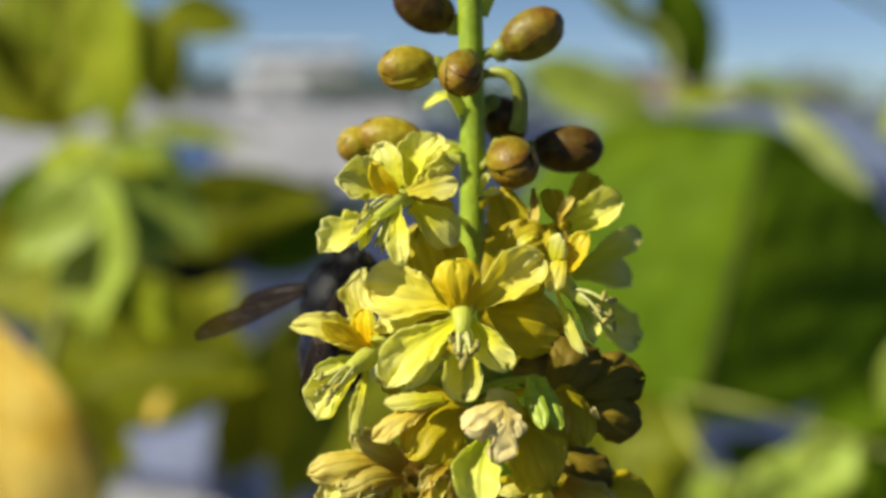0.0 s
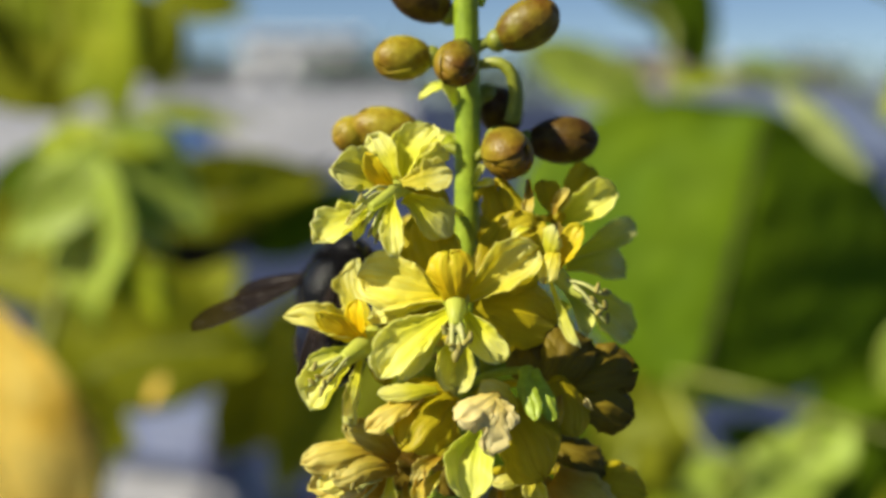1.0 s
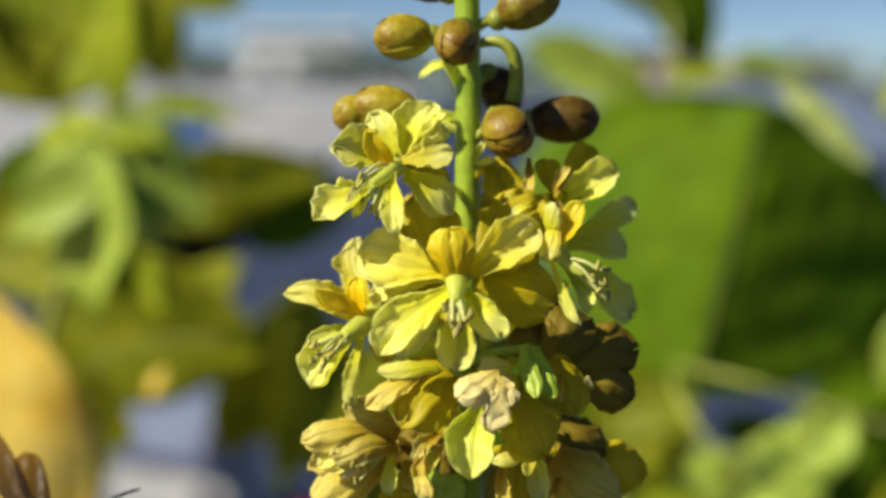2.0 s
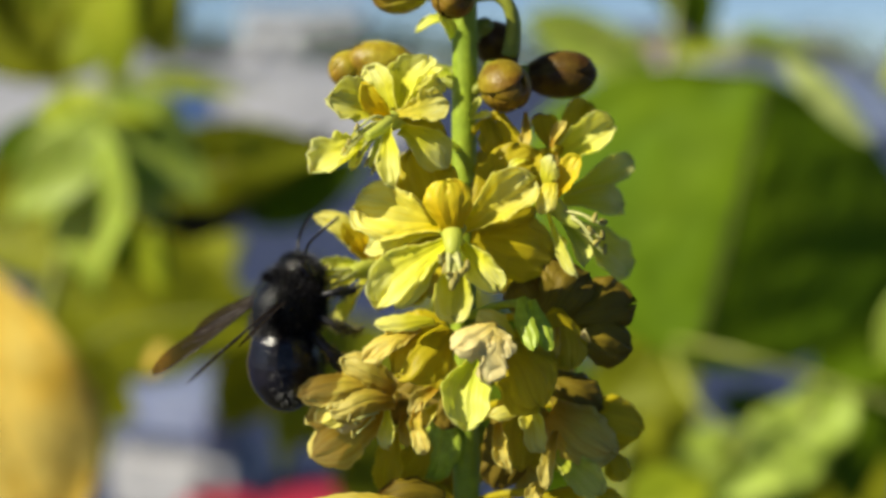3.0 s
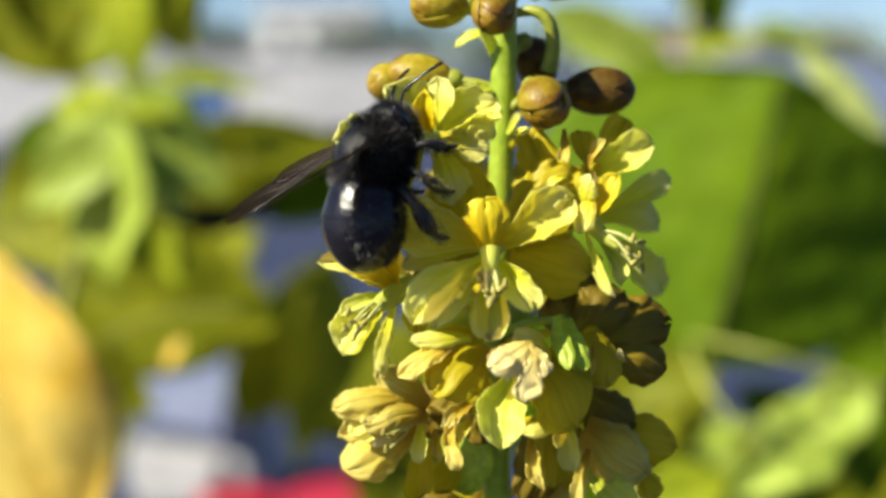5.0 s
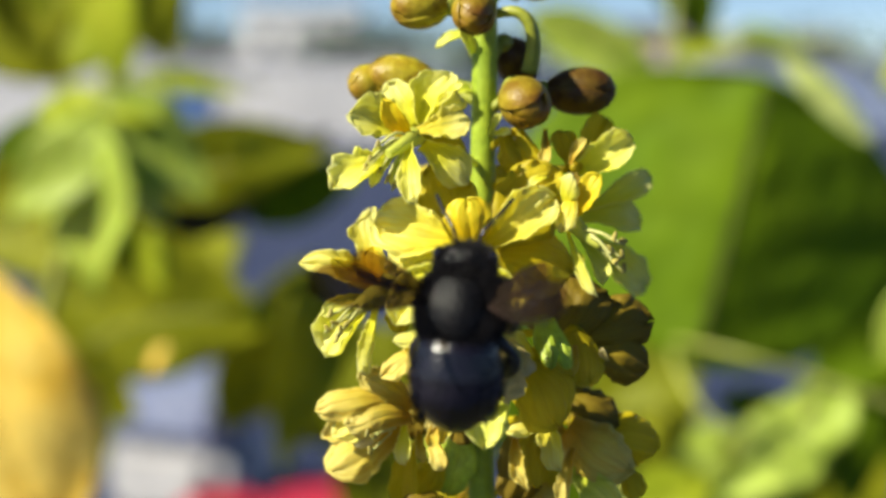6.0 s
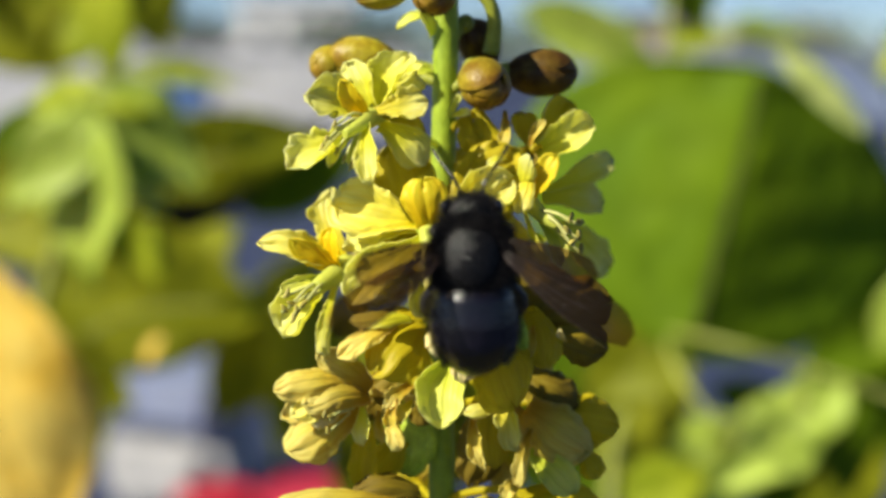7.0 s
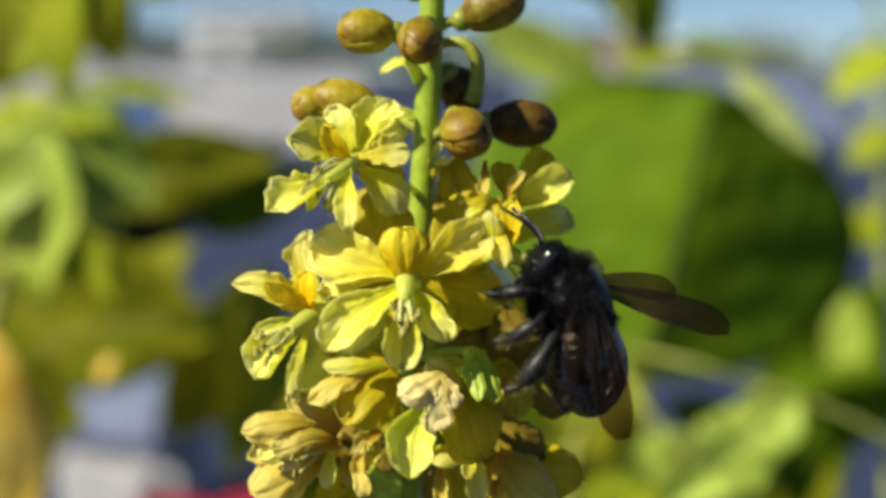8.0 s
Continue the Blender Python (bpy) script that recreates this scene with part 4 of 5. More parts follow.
# fading flower with yellow strips
f = receptacle(944, 850, -9, "fading yellow flower with olive sepals", mat_=SEPAL)
# the bloom's shaded interior, given as a dark brown piece
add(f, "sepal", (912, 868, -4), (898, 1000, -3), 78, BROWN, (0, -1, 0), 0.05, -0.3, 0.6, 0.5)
add(f, "sepal", (930, 868, -7), (938, 968, -7), 66, SEPAL, (0.1, -1, 0), 0.06, -0.4, 0.5, 0.5)
add(f, "petal", (956, 862, -11), (886, 872, -13), 26, YELLOW, (-0.3, -0.8, 0.5), 0.10, -0.3, 0.5, 0.6)
add(f, "petal", (952, 842, -11), (974, 938, -13), 44, YELLOW, (-0.4, -0.85, 0.2), 0.06, 0.6, 0.45, 0.5, 0.05)
add(f, "petal", (902, 884, -9), (922, 970, -12), 34, WILTED, (-0.5, -0.8, 0.2), 0.12, 0.6, 0.45, 0.55, 0.06, crumple=0.4)
add(f, "petal", (960, 850, -7), (1000, 930, -7), 60, WILTED, (0.3, -0.9, 0.1), 0.10, -0.4, 0.5, 0.5)

# spent olive flower with cupped sepals
f = receptacle(1010, 850, -5, "spent olive flower with cupped sepals", mat_=SEPAL)
add(f, "sepal", (994, 800, -4), (1084, 858, -4), 96, BROWN, DIM, 0.12, -0.5, 0.5, 0.5)
add(f, "sepal", (1030, 862, -4), (1154, 894, -3), 92, SEPAL, DIM, 0.12, -0.5, 0.5, 0.55)
add(f, "sepal", (994, 862, -8), (1104, 938, -8), 112, WILTED, (0.2, -0.95, 0.15), 0.14, -0.6, 0.55, 0.5)
add(f, "petal", (1004, 900, -10), (990, 1004, -12), 32, WILTED, (-0.5, -0.85, 0.1), 0.05, 0.7, 0.4, 0.55, 0.06)
add(f, "petal", (1004, 934, -8), (1086, 1014, -9), 58, GREENISH, (-0.2, -0.9, 0.3), 0.08, 0.3, 0.45, 0.55, 0.08)
add(f, "petal", (1094, 930, -6), (1124, 984, -6), 46, SEPAL, (0.2, -0.95, 0.1), 0.08, -0.4)

# blooms low on the stem
f = receptacle(770, 1035, -6, "wilted yellow flower low on the stem", mat_=WILTED)
add(f, "petal", (806, 1016, -5), (690, 1022, -7), 64, BROWN, (-0.2, -0.8, 0.5), 0.14, -0.4, 0.5, 0.5)
add(f, "petal", (770, 1036, -8), (550, 1044, -13), 62, WILTED, (-0.3, -0.7, 0.6), 0.10, -0.5, 0.45, 0.6)
add(f, "petal", (770, 1050, -10), (590, 1096, -15), 70, WILTED, (-0.3, -0.8, 0.5), 0.10, -0.5, 0.45, 0.6)
add(f, "petal", (770, 1056, -11), (660, 1080, -16), 60, YELLOW, (-0.3, -0.8, 0.5), 0.12, -0.5, 0.5, 0.6)
add(f, "petal", (790, 1030, -8), (770, 1100, -11), 60, WILTED, (-0.2, -0.9, 0.2), 0.10, -0.4)
add(f, "petal", (806, 1044, -6), (786, 1066, -8), 26, ORANGE, (-0.2, -0.9, 0.2), 0.10, -0.4)
f = receptacle(960, 1010, -6, "browning yellow flower low on the stem", mat_=SEPAL)
add(f, "petal", (990, 980, -8), (960, 1034, -9), 30, WILTED, (-0.5, -0.8, 0.2), 0.08, 0.6)
add(f, "petal", (960, 1020, -6), (1140, 1050, -5), 96, SEPAL, (0.3, -0.9, 0.2), 0.12, -0.5)
add(f, "petal", (950, 1020, -5), (944, 1070, -7), 22, GREENISH, (-0.5, -0.8, 0.2), 0.06, 0.5)
add(f, "petal", (960, 1020, -7), (1030, 1100, -9), 84, BROWN, (0.2, -0.95, 0.1), 0.10, -0.5)
add(f, "petal", (930, 1020, -4), (900, 1090, -3), 70, SEPAL, (0, -1, 0.1), 0.08, -0.4)
# blooms added on the far side of the stem; dull colours stand for shade
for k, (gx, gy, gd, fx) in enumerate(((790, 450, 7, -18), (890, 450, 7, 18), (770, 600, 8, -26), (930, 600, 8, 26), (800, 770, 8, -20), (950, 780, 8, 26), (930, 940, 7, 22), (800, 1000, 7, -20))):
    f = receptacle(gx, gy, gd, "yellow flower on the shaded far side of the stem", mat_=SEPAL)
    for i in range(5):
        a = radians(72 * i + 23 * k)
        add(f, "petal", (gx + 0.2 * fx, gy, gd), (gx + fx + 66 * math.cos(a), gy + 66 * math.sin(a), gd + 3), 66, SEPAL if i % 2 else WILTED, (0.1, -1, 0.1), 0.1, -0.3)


# ---- the bee ----
bee = tagged(new("carpenter_bee"), "large glossy black carpenter bee with smoky wings and pollen-dusted legs", "bee")


def fuzz(rx, ry, rz, count, length, seed, keep=None, centre=(0, 0, 0)):
    """Short bristles that stand out from an ellipsoid."""
    rnd = random.Random(seed)
    verts, faces = [], []
    while len(faces) < count:
        d = Vector((rnd.gauss(0, 1), rnd.gauss(0, 1), rnd.gauss(0, 1))).normalized()
        if keep and not keep(d):
            continue
        p = Vector((d.x * rx, d.y * ry, d.z * rz)) + Vector(centre)
        n = (Vector((d.x / rx, d.y / ry, d.z / rz)).normalized() + Vector((rnd.uniform(-.5, .5) - 0.3, rnd.uniform(-.5, .5), rnd.uniform(-.5, .5)))).normalized()
        s = n.orthogonal().normalized() * 0.05
        k = len(verts)
        verts += [p - n * 0.15 - s, p - n * 0.15 + s, p + n * length * rnd.uniform(0.5, 1.1)]
        faces.append((k, k + 1, k + 2))
    me = bpy.data.meshes.new("fur")
    me.from_pydata([v * MM for v in verts], [], faces)
    me.materials.append(BEE_HAIR)
    return me


thorax = part("thorax", ball(4.8 * MM, 4.15 * MM, 4.3 * MM, 24, 32, lambda u, a: 1 + 0.30 * max(0.0, (0.45 - u) / 0.45) ** 2), BEE_VELVET, bee, "black domed thorax with short bristles")
ob = new("fur", fuzz(4.8, 4.15, 4.3, 9000, 1.5, 5, lambda d: d.z < 0.72 or d.x > 0.55))
ob.parent = thorax
tagged(ob, kind="stuff")
head = part("head", ball(2.4 * MM, 3.2 * MM, 3.0 * MM, 18, 26), BEE_VELVET, bee, at=pose(4.7 * MM, 0, -0.6 * MM, 0, 22, 0))
ob = new("fur", fuzz(2.4, 3.2, 3.0, 1800, 0.9, 6))
ob.parent = head
tagged(ob, kind="stuff")
for s in (1, -1):
    part("eye", ball(1.0 * MM, 0.85 * MM, 2.0 * MM, 14, 18), BEE_EYE, head, at=pose(0.25 * MM, s * 2.55 * MM, 0.5 * MM, s * -12, 0, s * -14))
    part("antenna", tube(bend([(1.4 * MM, s * 1.0 * MM, 0.9 * MM), (2.8 * MM, s * 1.5 * MM, 2.3 * MM), (5.2 * MM, s * 3.0 * MM, 2.6 * MM), (7.6 * MM, s * 4.2 * MM, 2.4 * MM)], 5), [0.17 * MM] * 5 + [0.2 * MM] * 10 + [0.12 * MM], 7), BEE_BLACK, head)
    part("mandible", tube(bend([(1.0 * MM, s * 1.2 * MM, -2.0 * MM), (1.5 * MM, s * 0.9 * MM, -2.9 * MM), (1.5 * MM, s * 0.2 * MM, -3.6 * MM)], 4), [0.5 * MM, 0.48 * MM, 0.45 * MM, 0.42 * MM, 0.38 * MM, 0.33 * MM, 0.28 * MM, 0.2 * MM, 0.1 * MM], 8), BEE_BLACK, head)


def rings(u, a):
    """Six plates, each edge a little proud of the next; blunt in front, tapered to the tail."""
    p = (1 - u) * 6.2
    blunt = 1 + 0.55 * max(0.0, (u - 0.58) / 0.42) ** 2
    return (1.0 + 0.014 * (p - math.floor(p)) ** 3) * blunt * (1.0 if u > 0.42 else 0.84 + 0.16 * u / 0.42)


abdomen = part("abdomen", ball(5.9 * MM, 4.9 * MM, 4.6 * MM, 60, 36, rings), BEE_BLACK, bee, "glossy black segmented abdomen", at=pose(-6.7 * MM, 0, -2.0 * MM, 0, -22, 0))
ob = new("fur", fuzz(5.9, 4.9, 4.6, 3200, 0.7, 7, lambda d: abs(d.y) > 0.62 or d.z < -0.5))
ob.parent = abdomen
tagged(ob, kind="stuff")
part("waist", ball(2.2 * MM, 3.0 * MM, 2.6 * MM, 10, 14), BEE_BLACK, bee, at=pose(-3.7 * MM, 0, -0.8 * MM))


def wing(length, width):
    """A thin membrane from its root along +x, with raised veins along the front edge and across."""
    def f(u, v):
        w = width * (0.16 + 0.84 * math.sin(math.pi * min(1, u * 0.62 + 0.02)) ** 1.1) * (1 - max(0, u - 0.82) ** 2 * 18)
        y = (0.25 * width * math.sin(math.pi * u * 0.9) if v > 0 else 0) * abs(v) - (w * (1 - v) / 2) + w * 0.3
        return Vector((length * u, y, 0.18 * math.sin(u * 9 + v * 4) * (1 - abs(v)) - 0.8 * u * u)) * MM
    bm = slab(f, 18, 10, 0.00003)
    return bm, f


def veins(f):
    bm = bmesh.new()
    for v0, v1, u1, r in ((0.97, 0.97, 0.86, 0.13), (0.8, 0.62, 0.62, 0.08), (0.55, 0.2, 0.72, 0.07), (0.1, -0.35, 0.7, 0.06), (-0.4, -0.75, 0.5, 0.05)):
        pts = [f(u1 * i / 8, v0 + (v1 - v0) * i / 8) + Vector((0, 0, 0.00004)) for i in range(9)]
        merge(bm, tube(pts, [r * MM * (1 - 0.6 * i / 8) for i in range(9)], 5))
    for u, a, b in ((0.35, 0.7, 0.3), (0.52, 0.65, 0.1), (0.62, 0.3, -0.25), (0.45, 0.0, -0.5)):
        pts = [f(u + 0.03 * i, a + (b - a) * i / 3) + Vector((0, 0, 0.00004)) for i in range(4)]
        merge(bm, tube(pts, 0.05 * MM, 5))
    return bm


WINGS = {}
for s, side in ((1, "port"), (-1, "starboard")):
    bm, f = wing(16.0, 3.6)
    if s < 0:
        bmesh.ops.scale(bm, vec=(1, -1, 1), verts=bm.verts)
        bmesh.ops.reverse_faces(bm, faces=bm.faces)
    fore = part("wing", bm, WING, bee, "smoky brown translucent wing with dark veins")
    vb = veins(f)
    if s < 0:
        bmesh.ops.scale(vb, vec=(1, -1, 1), verts=vb.verts)
        bmesh.ops.reverse_faces(vb, faces=vb.faces)
    part("vein", vb, VEIN, fore)
    bm, f = wing(10.0, 3.0)
    if s < 0:
        bmesh.ops.scale(bm, vec=(1, -1, 1), verts=bm.verts)
        bmesh.ops.reverse_faces(bm, faces=bm.faces)
    part("hind_wing", bm, WING, fore, at=pose(-0.3 * MM, -s * 1.4 * MM, -0.25 * MM, 0, 0, -s * 9))
    WINGS[side] = fore

for s in (1, -1):
    for k, (x0, knee, shin, foot, r) in enumerate((
            (2.4, (3.6, 4.2, -3.4), (4.6, 3.4, -6.0), (5.6, 3.0, -7.6), 0.55),
            (0.4, (0.0, 5.0, -4.0), (-0.2, 4.2, -7.4), (0.6, 3.8, -9.2), 0.62),
            (-1.6, (-3.2, 5.0, -4.6), (-5.0, 4.6, -8.4), (-4.6, 4.2, -10.6), 0.85))):
        pts = bend([Vector((x0, s * 2.0, -2.4)) * MM, Vector((knee[0], s * knee[1], knee[2])) * MM, Vector((shin[0], s * shin[1], shin[2])) * MM, Vector((foot[0], s * foot[1], foot[2])) * MM], 6)
        prof = [0.7, 0.9, 1.0, 0.95, 0.85, 0.75, 0.7, 0.95, 1.15, 1.25, 1.2, 1.0, 0.6, 0.45, 0.42, 0.4, 0.38, 0.34, 0.2]
        leg = part("leg", tube(pts, [r * p * MM for p in prof], 9), BEE_HAIR, bee)
        rnd = random.Random(40 + k)
        verts, faces = [], []
        for i in range(220):
            j = rnd.uniform(5, 15)
            p = pts[int(j)].lerp(pts[min(int(j) + 1, len(pts) - 1)], j % 1)
            d = Vector((rnd.gauss(-0.2, 1), rnd.gauss(0, 1), rnd.gauss(-0.5, 1))).normalized()
            q = d.orthogonal().normalized() * 0.05 * MM
            rr = r * prof[int(j)] * MM
            n0 = len(verts)
            verts += [p + d * rr * 0.7 - q, p + d * rr * 0.7 + q, p + d * (rr + 0.8 * MM) - Vector((0, 0, 0.3 * MM))]
            faces.append((n0, n0 + 1, n0 + 2))
        me = bpy.data.meshes.new("brush")
        me.from_pydata(verts, [], faces)
        me.materials.append(POLLEN if k else BEE_HAIR)
        ob = new("brush", me)
        ob.parent = leg
        tagged(ob, "pollen-dusted leg bristles" if k else "", kind="stuff")


# ---- plants behind ----
def off(gx, gy, far):
    """A place behind the spike at a distance ahead of the first eye, by the plan grid carried out to that distance."""
    k = far / 2154
    return BASE @ Vector(((gx - 784) * k, far - D_EYE, (441 - gy) * k))


def blade(length, width, fold=20, droop=25, wave=0.05, seed=0, peak=0.45, point=0.9, lobed=0.0, lift=0.0):
    """A leaf from its stalk along +x: folded along the midrib, drooping, wavy, with a raised midrib. Metres."""
    rnd = random.Random(seed)
    ph = [rnd.uniform(0, 6.28) for _ in range(3)]

    def f(u, v):
        w = width / 2 * max(0.03, max(0.0, math.sin(math.pi * u ** (math.log(0.5) / math.log(peak)))) ** point)
        if lobed:
            w *= 1 - lobed * (0.5 + 0.5 * math.cos(u * 6.28 * 2.5 + ph[2]))
        a = radians(droop) * u
        r = length / (radians(abs(droop)) + 1e-3)
        x, z = r * math.sin(abs(a)), -math.copysign(r * (1 - math.cos(a)), droop)
        z += abs(v) * w * math.tan(radians(fold)) + wave * width * math.sin(u * 8 + v * 3 + ph[0]) * abs(v) - 0.004 * width * max(0, 1 - abs(v) * 9)
        z += 0.004 * width * math.cos(26 * (u - abs(v) * 0.22)) * min(1, abs(v) * 3)
        z += lift * w * max(0.0, v - 0.35) ** 2
        return Vector((x, w * v, z))
    return slab(f, 26, 18, 0.0004), tube([f(i / 16, 0) + Vector((0, 0, 0.0006)) for i in range(17)], [0.0032 * width * (1 - 0.6 * i / 16) for i in range(17)], 7)


def shrub(label, stems, leaves, stem_mat=TWIG):
    """A plant behind: woody and green stems, each leaf a part on its stalk."""
    top = tagged(new("shrub"), label, "shrub")
    for pts, r0, r1 in stems:
        if pts[0].z < 0.25:
            pts[0].z = 0.0
        line_ = bend(pts, 6)
        n = len(line_) - 1
        part("stem", tube(line_, [r0 + (r1 - r0) * i / n for i in range(n + 1)], 10), stem_mat, top)
    for k, (root, tip, width, face, mat_, kw) in enumerate(leaves):
        d = tip - root
        bm, rib = blade(d.length, width, seed=k * 7 + len(leaves), **kw)
        leaf = part("leaf", bm, mat_, top, at=axes(root, d, face))
        part("midrib", rib, RIB, leaf)
    return top


# round-leaved shrub beside the spike
r1 = off(1185, 690, 0.58)
shrub("round-leaved green shrub with one large folded leaf in the sun", [
    ([Vector((0.10, 0.42, 0)), off(1120, 1500, 0.60), off(1090, 1000, 0.60), off(1130, 800, 0.59), r1], 0.0042, 0.0022),
    ([r1, off(1240, 700, 0.52), off(1330, 722, 0.50), off(1430, 752, 0.50), off(1600, 815, 0.50), off(1720, 880, 0.50)], 0.0012, 0.0015),
    ([off(1206, 764, 0.545), off(1214, 756, 0.55), off(1228, 740, 0.56)], 0.0014, 0.0011),
    ([r1, off(1215, 770, 0.53), off(1265, 835, 0.52), off(1330, 900, 0.52)], 0.0013, 0.0010),
    ([off(1440, 762, 0.58), off(1435, 800, 0.57), off(1430, 830, 0.57)], 0.0014, 0.0012),
    ([off(1000, -200, 0.75), off(1060, -20, 0.74), off(1180, 60, 0.74), off(1190, 160, 0.74), off(1195, 330, 0.75), off(1190, 680, 0.66)], 0.0016, 0.0024),
], [
    (off(1228, 742, 0.56), off(1376, 212, 0.56), 0.202, Vector((-0.02, -1, 0.05)), LEAF_DEEP, dict(fold=-23, lift=0.1, droop=12, wave=0.012, peak=0.56, point=0.45)),
    (off(1510, 775, 0.57), off(1275, 985, 0.57), 0.044, Vector((-0.05, -0.95, 0.25)), LEAF_PALE, dict(fold=14, droop=12, peak=0.42, wave=0.07, lobed=0.22)),
    (off(1400, 800, 0.68), off(1290, 930, 0.68), 0.024, Vector((0.2, -0.8, 0.2)), LEAF_OLIVE, dict(fold=20, droop=24, peak=0.4)),
    (off(1450, 790, 0.68), off(1470, 980, 0.68), 0.040, Vector((0.3, -0.9, 0.2)), LEAF_OLIVE, dict(fold=20, droop=24, peak=0.4)),
    (off(1330, 1000, 0.9), off(1660, 740, 0.9), 0.11, Vector((0.2, -0.95, 0.2)), LEAF_DEEP, dict(fold=6, droop=12)),
    (off(1480, 1060, 0.82), off(1560, 830, 0.82), 0.06, Vector((0.2, -0.95, 0.2)), LEAF_OLIVE, dict(fold=6, droop=12)),
    (off(1050, 640, 0.62), off(1230, 590, 0.62), 0.022, Vector((-0.4, -0.7, 0.6)), LEAF_LIT, dict(fold=10, droop=12)),
    (off(1160, 660, 0.585), off(1080, 740, 0.585), 0.030, Vector((-0.4, -0.8, 0.6)), LEAF_OLIVE, dict(fold=10, droop=12)),
    (off(1490, 790, 0.60), off(1545, 1000, 0.60), 0.036, Vector((0.3, -0.9, 0.2)), LEAF_DEEP, dict(fold=14, droop=20)),
    (off(1270, 790, 0.66), off(1450, 850, 0.66), 0.024, Vector((0, -1, 0.3)), LEAF_DEEP, dict(fold=8, droop=20)),
    (off(1170, 700, 0.57), off(1060, 830, 0.56), 0.040, Vector((-0.1, -0.9, 0.3)), LEAF_OLIVE, dict(fold=14, droop=30)),
    (off(1190, 690, 0.60), off(1120, 560, 0.60), 0.030, Vector((-0.5, -0.8, 0.5)), LEAF_LIT, dict(fold=14, droop=20)),
    (off(1110, 1010, 0.50), off(1270, 935, 0.50), 0.030, Vector((-0.3, -0.8, 0.5)), LEAF_LIT, dict(fold=10, droop=20)),
    (off(1440, 850, 0.84), off(1700, 560, 0.84), 0.08, Vector((0.1, -0.95, 0.3)), LEAF_DEEP, dict(fold=6, droop=12)),
    (off(1090, 960, 0.80), off(1190, 600, 0.80), 0.075, Vector((-0.1, -0.95, 0.3)), LEAF_OLIVE, dict(fold=6, droop=12)),
    (off(1130, 1000, 0.86), off(1400, 860, 0.86), 0.08, Vector((-0.2, -0.9, 0.4)), LEAF_PALE, dict(fold=6, droop=12)),
    (off(1720, 760, 0.70), off(1400, 850, 0.72), 0.05, Vector((0, -1, 0.2)), LEAF_DEEP, dict(fold=6, droop=16)),
])
# small leaves above and beside the large one
r2 = off(1660, 330, 0.85)
shrub("twiggy shrub with small yellow-green leaves against the sky", [
    ([Vector((0.38, 0.74, 0)), off(1690, 1500, 0.88), off(1675, 800, 0.86), r2, off(1640, 60, 0.85), off(1600, -120, 0.85)], 0.005, 0.002),
    ([r2, off(1480, 170, 0.80), off(1300, 160, 0.80), off(1100, 150, 0.80), off(940, 110, 0.80)], 0.0022, 0.0014),
    ([off(1640, 60, 0.85), off(1400, -60, 0.8), off(1180, -60, 0.78), off(1040, -80, 0.78)], 0.002, 0.0014),
], [
    (off(1165, -50, 0.76), off(1265, 165, 0.76), 0.044, Vector((0.1, -1, 0.15)), LEAF_DEEP, dict(fold=10, droop=20)),
    (off(1030, -40, 0.76), off(1180, 70, 0.76), 0.020, Vector((0.2, -0.9, 0.4)), LEAF_DEEP, dict(fold=10, droop=20)),
    (off(925, 120, 0.80), off(1190, 215, 0.80), 0.050, Vector((-0.5, -0.6, 0.65)), LEAF_PALE, dict(fold=12, droop=16)),
    (off(1180, 185, 0.82), off(1320, 150, 0.82), 0.024, Vector((-0.5, -0.7, 0.6)), LEAF_LIT, dict(fold=12, droop=16)),
    (off(1300, 140, 0.84), off(1440, 170, 0.84), 0.020, Vector((-0.5, -0.7, 0.6)), LEAF_PALE, dict(fold=12, droop=16)),
    (off(1385, 195, 0.50), off(1550, 345, 0.50), 0.012, Vector((-0.6, -0.6, 0.6)), LEAF_YOUNG, dict(fold=10, droop=10, point=0.7)),
    (off(1690, 150, 0.80), off(1560, 230, 0.80), 0.035, Vector((-0.5, -0.7, 0.6)), LEAF_LIT, dict(fold=12, droop=16)),
    (off(1690, 300, 0.80), off(1590, 350, 0.80), 0.030, Vector((-0.5, -0.7, 0.6)), LEAF_LIT, dict(fold=12, droop=16)),
    (off(1680, 480, 0.80), off(1585, 470, 0.80), 0.034, Vector((-0.5, -0.7, 0.6)), LEAF_LIT, dict(fold=12, droop=16)),
    (off(1605, 590, 0.72), off(1590, 800, 0.72), 0.026, Vector((-0.5, -0.8, 0.4)), LEAF_PALE, dict(fold=12, droop=16)),
])
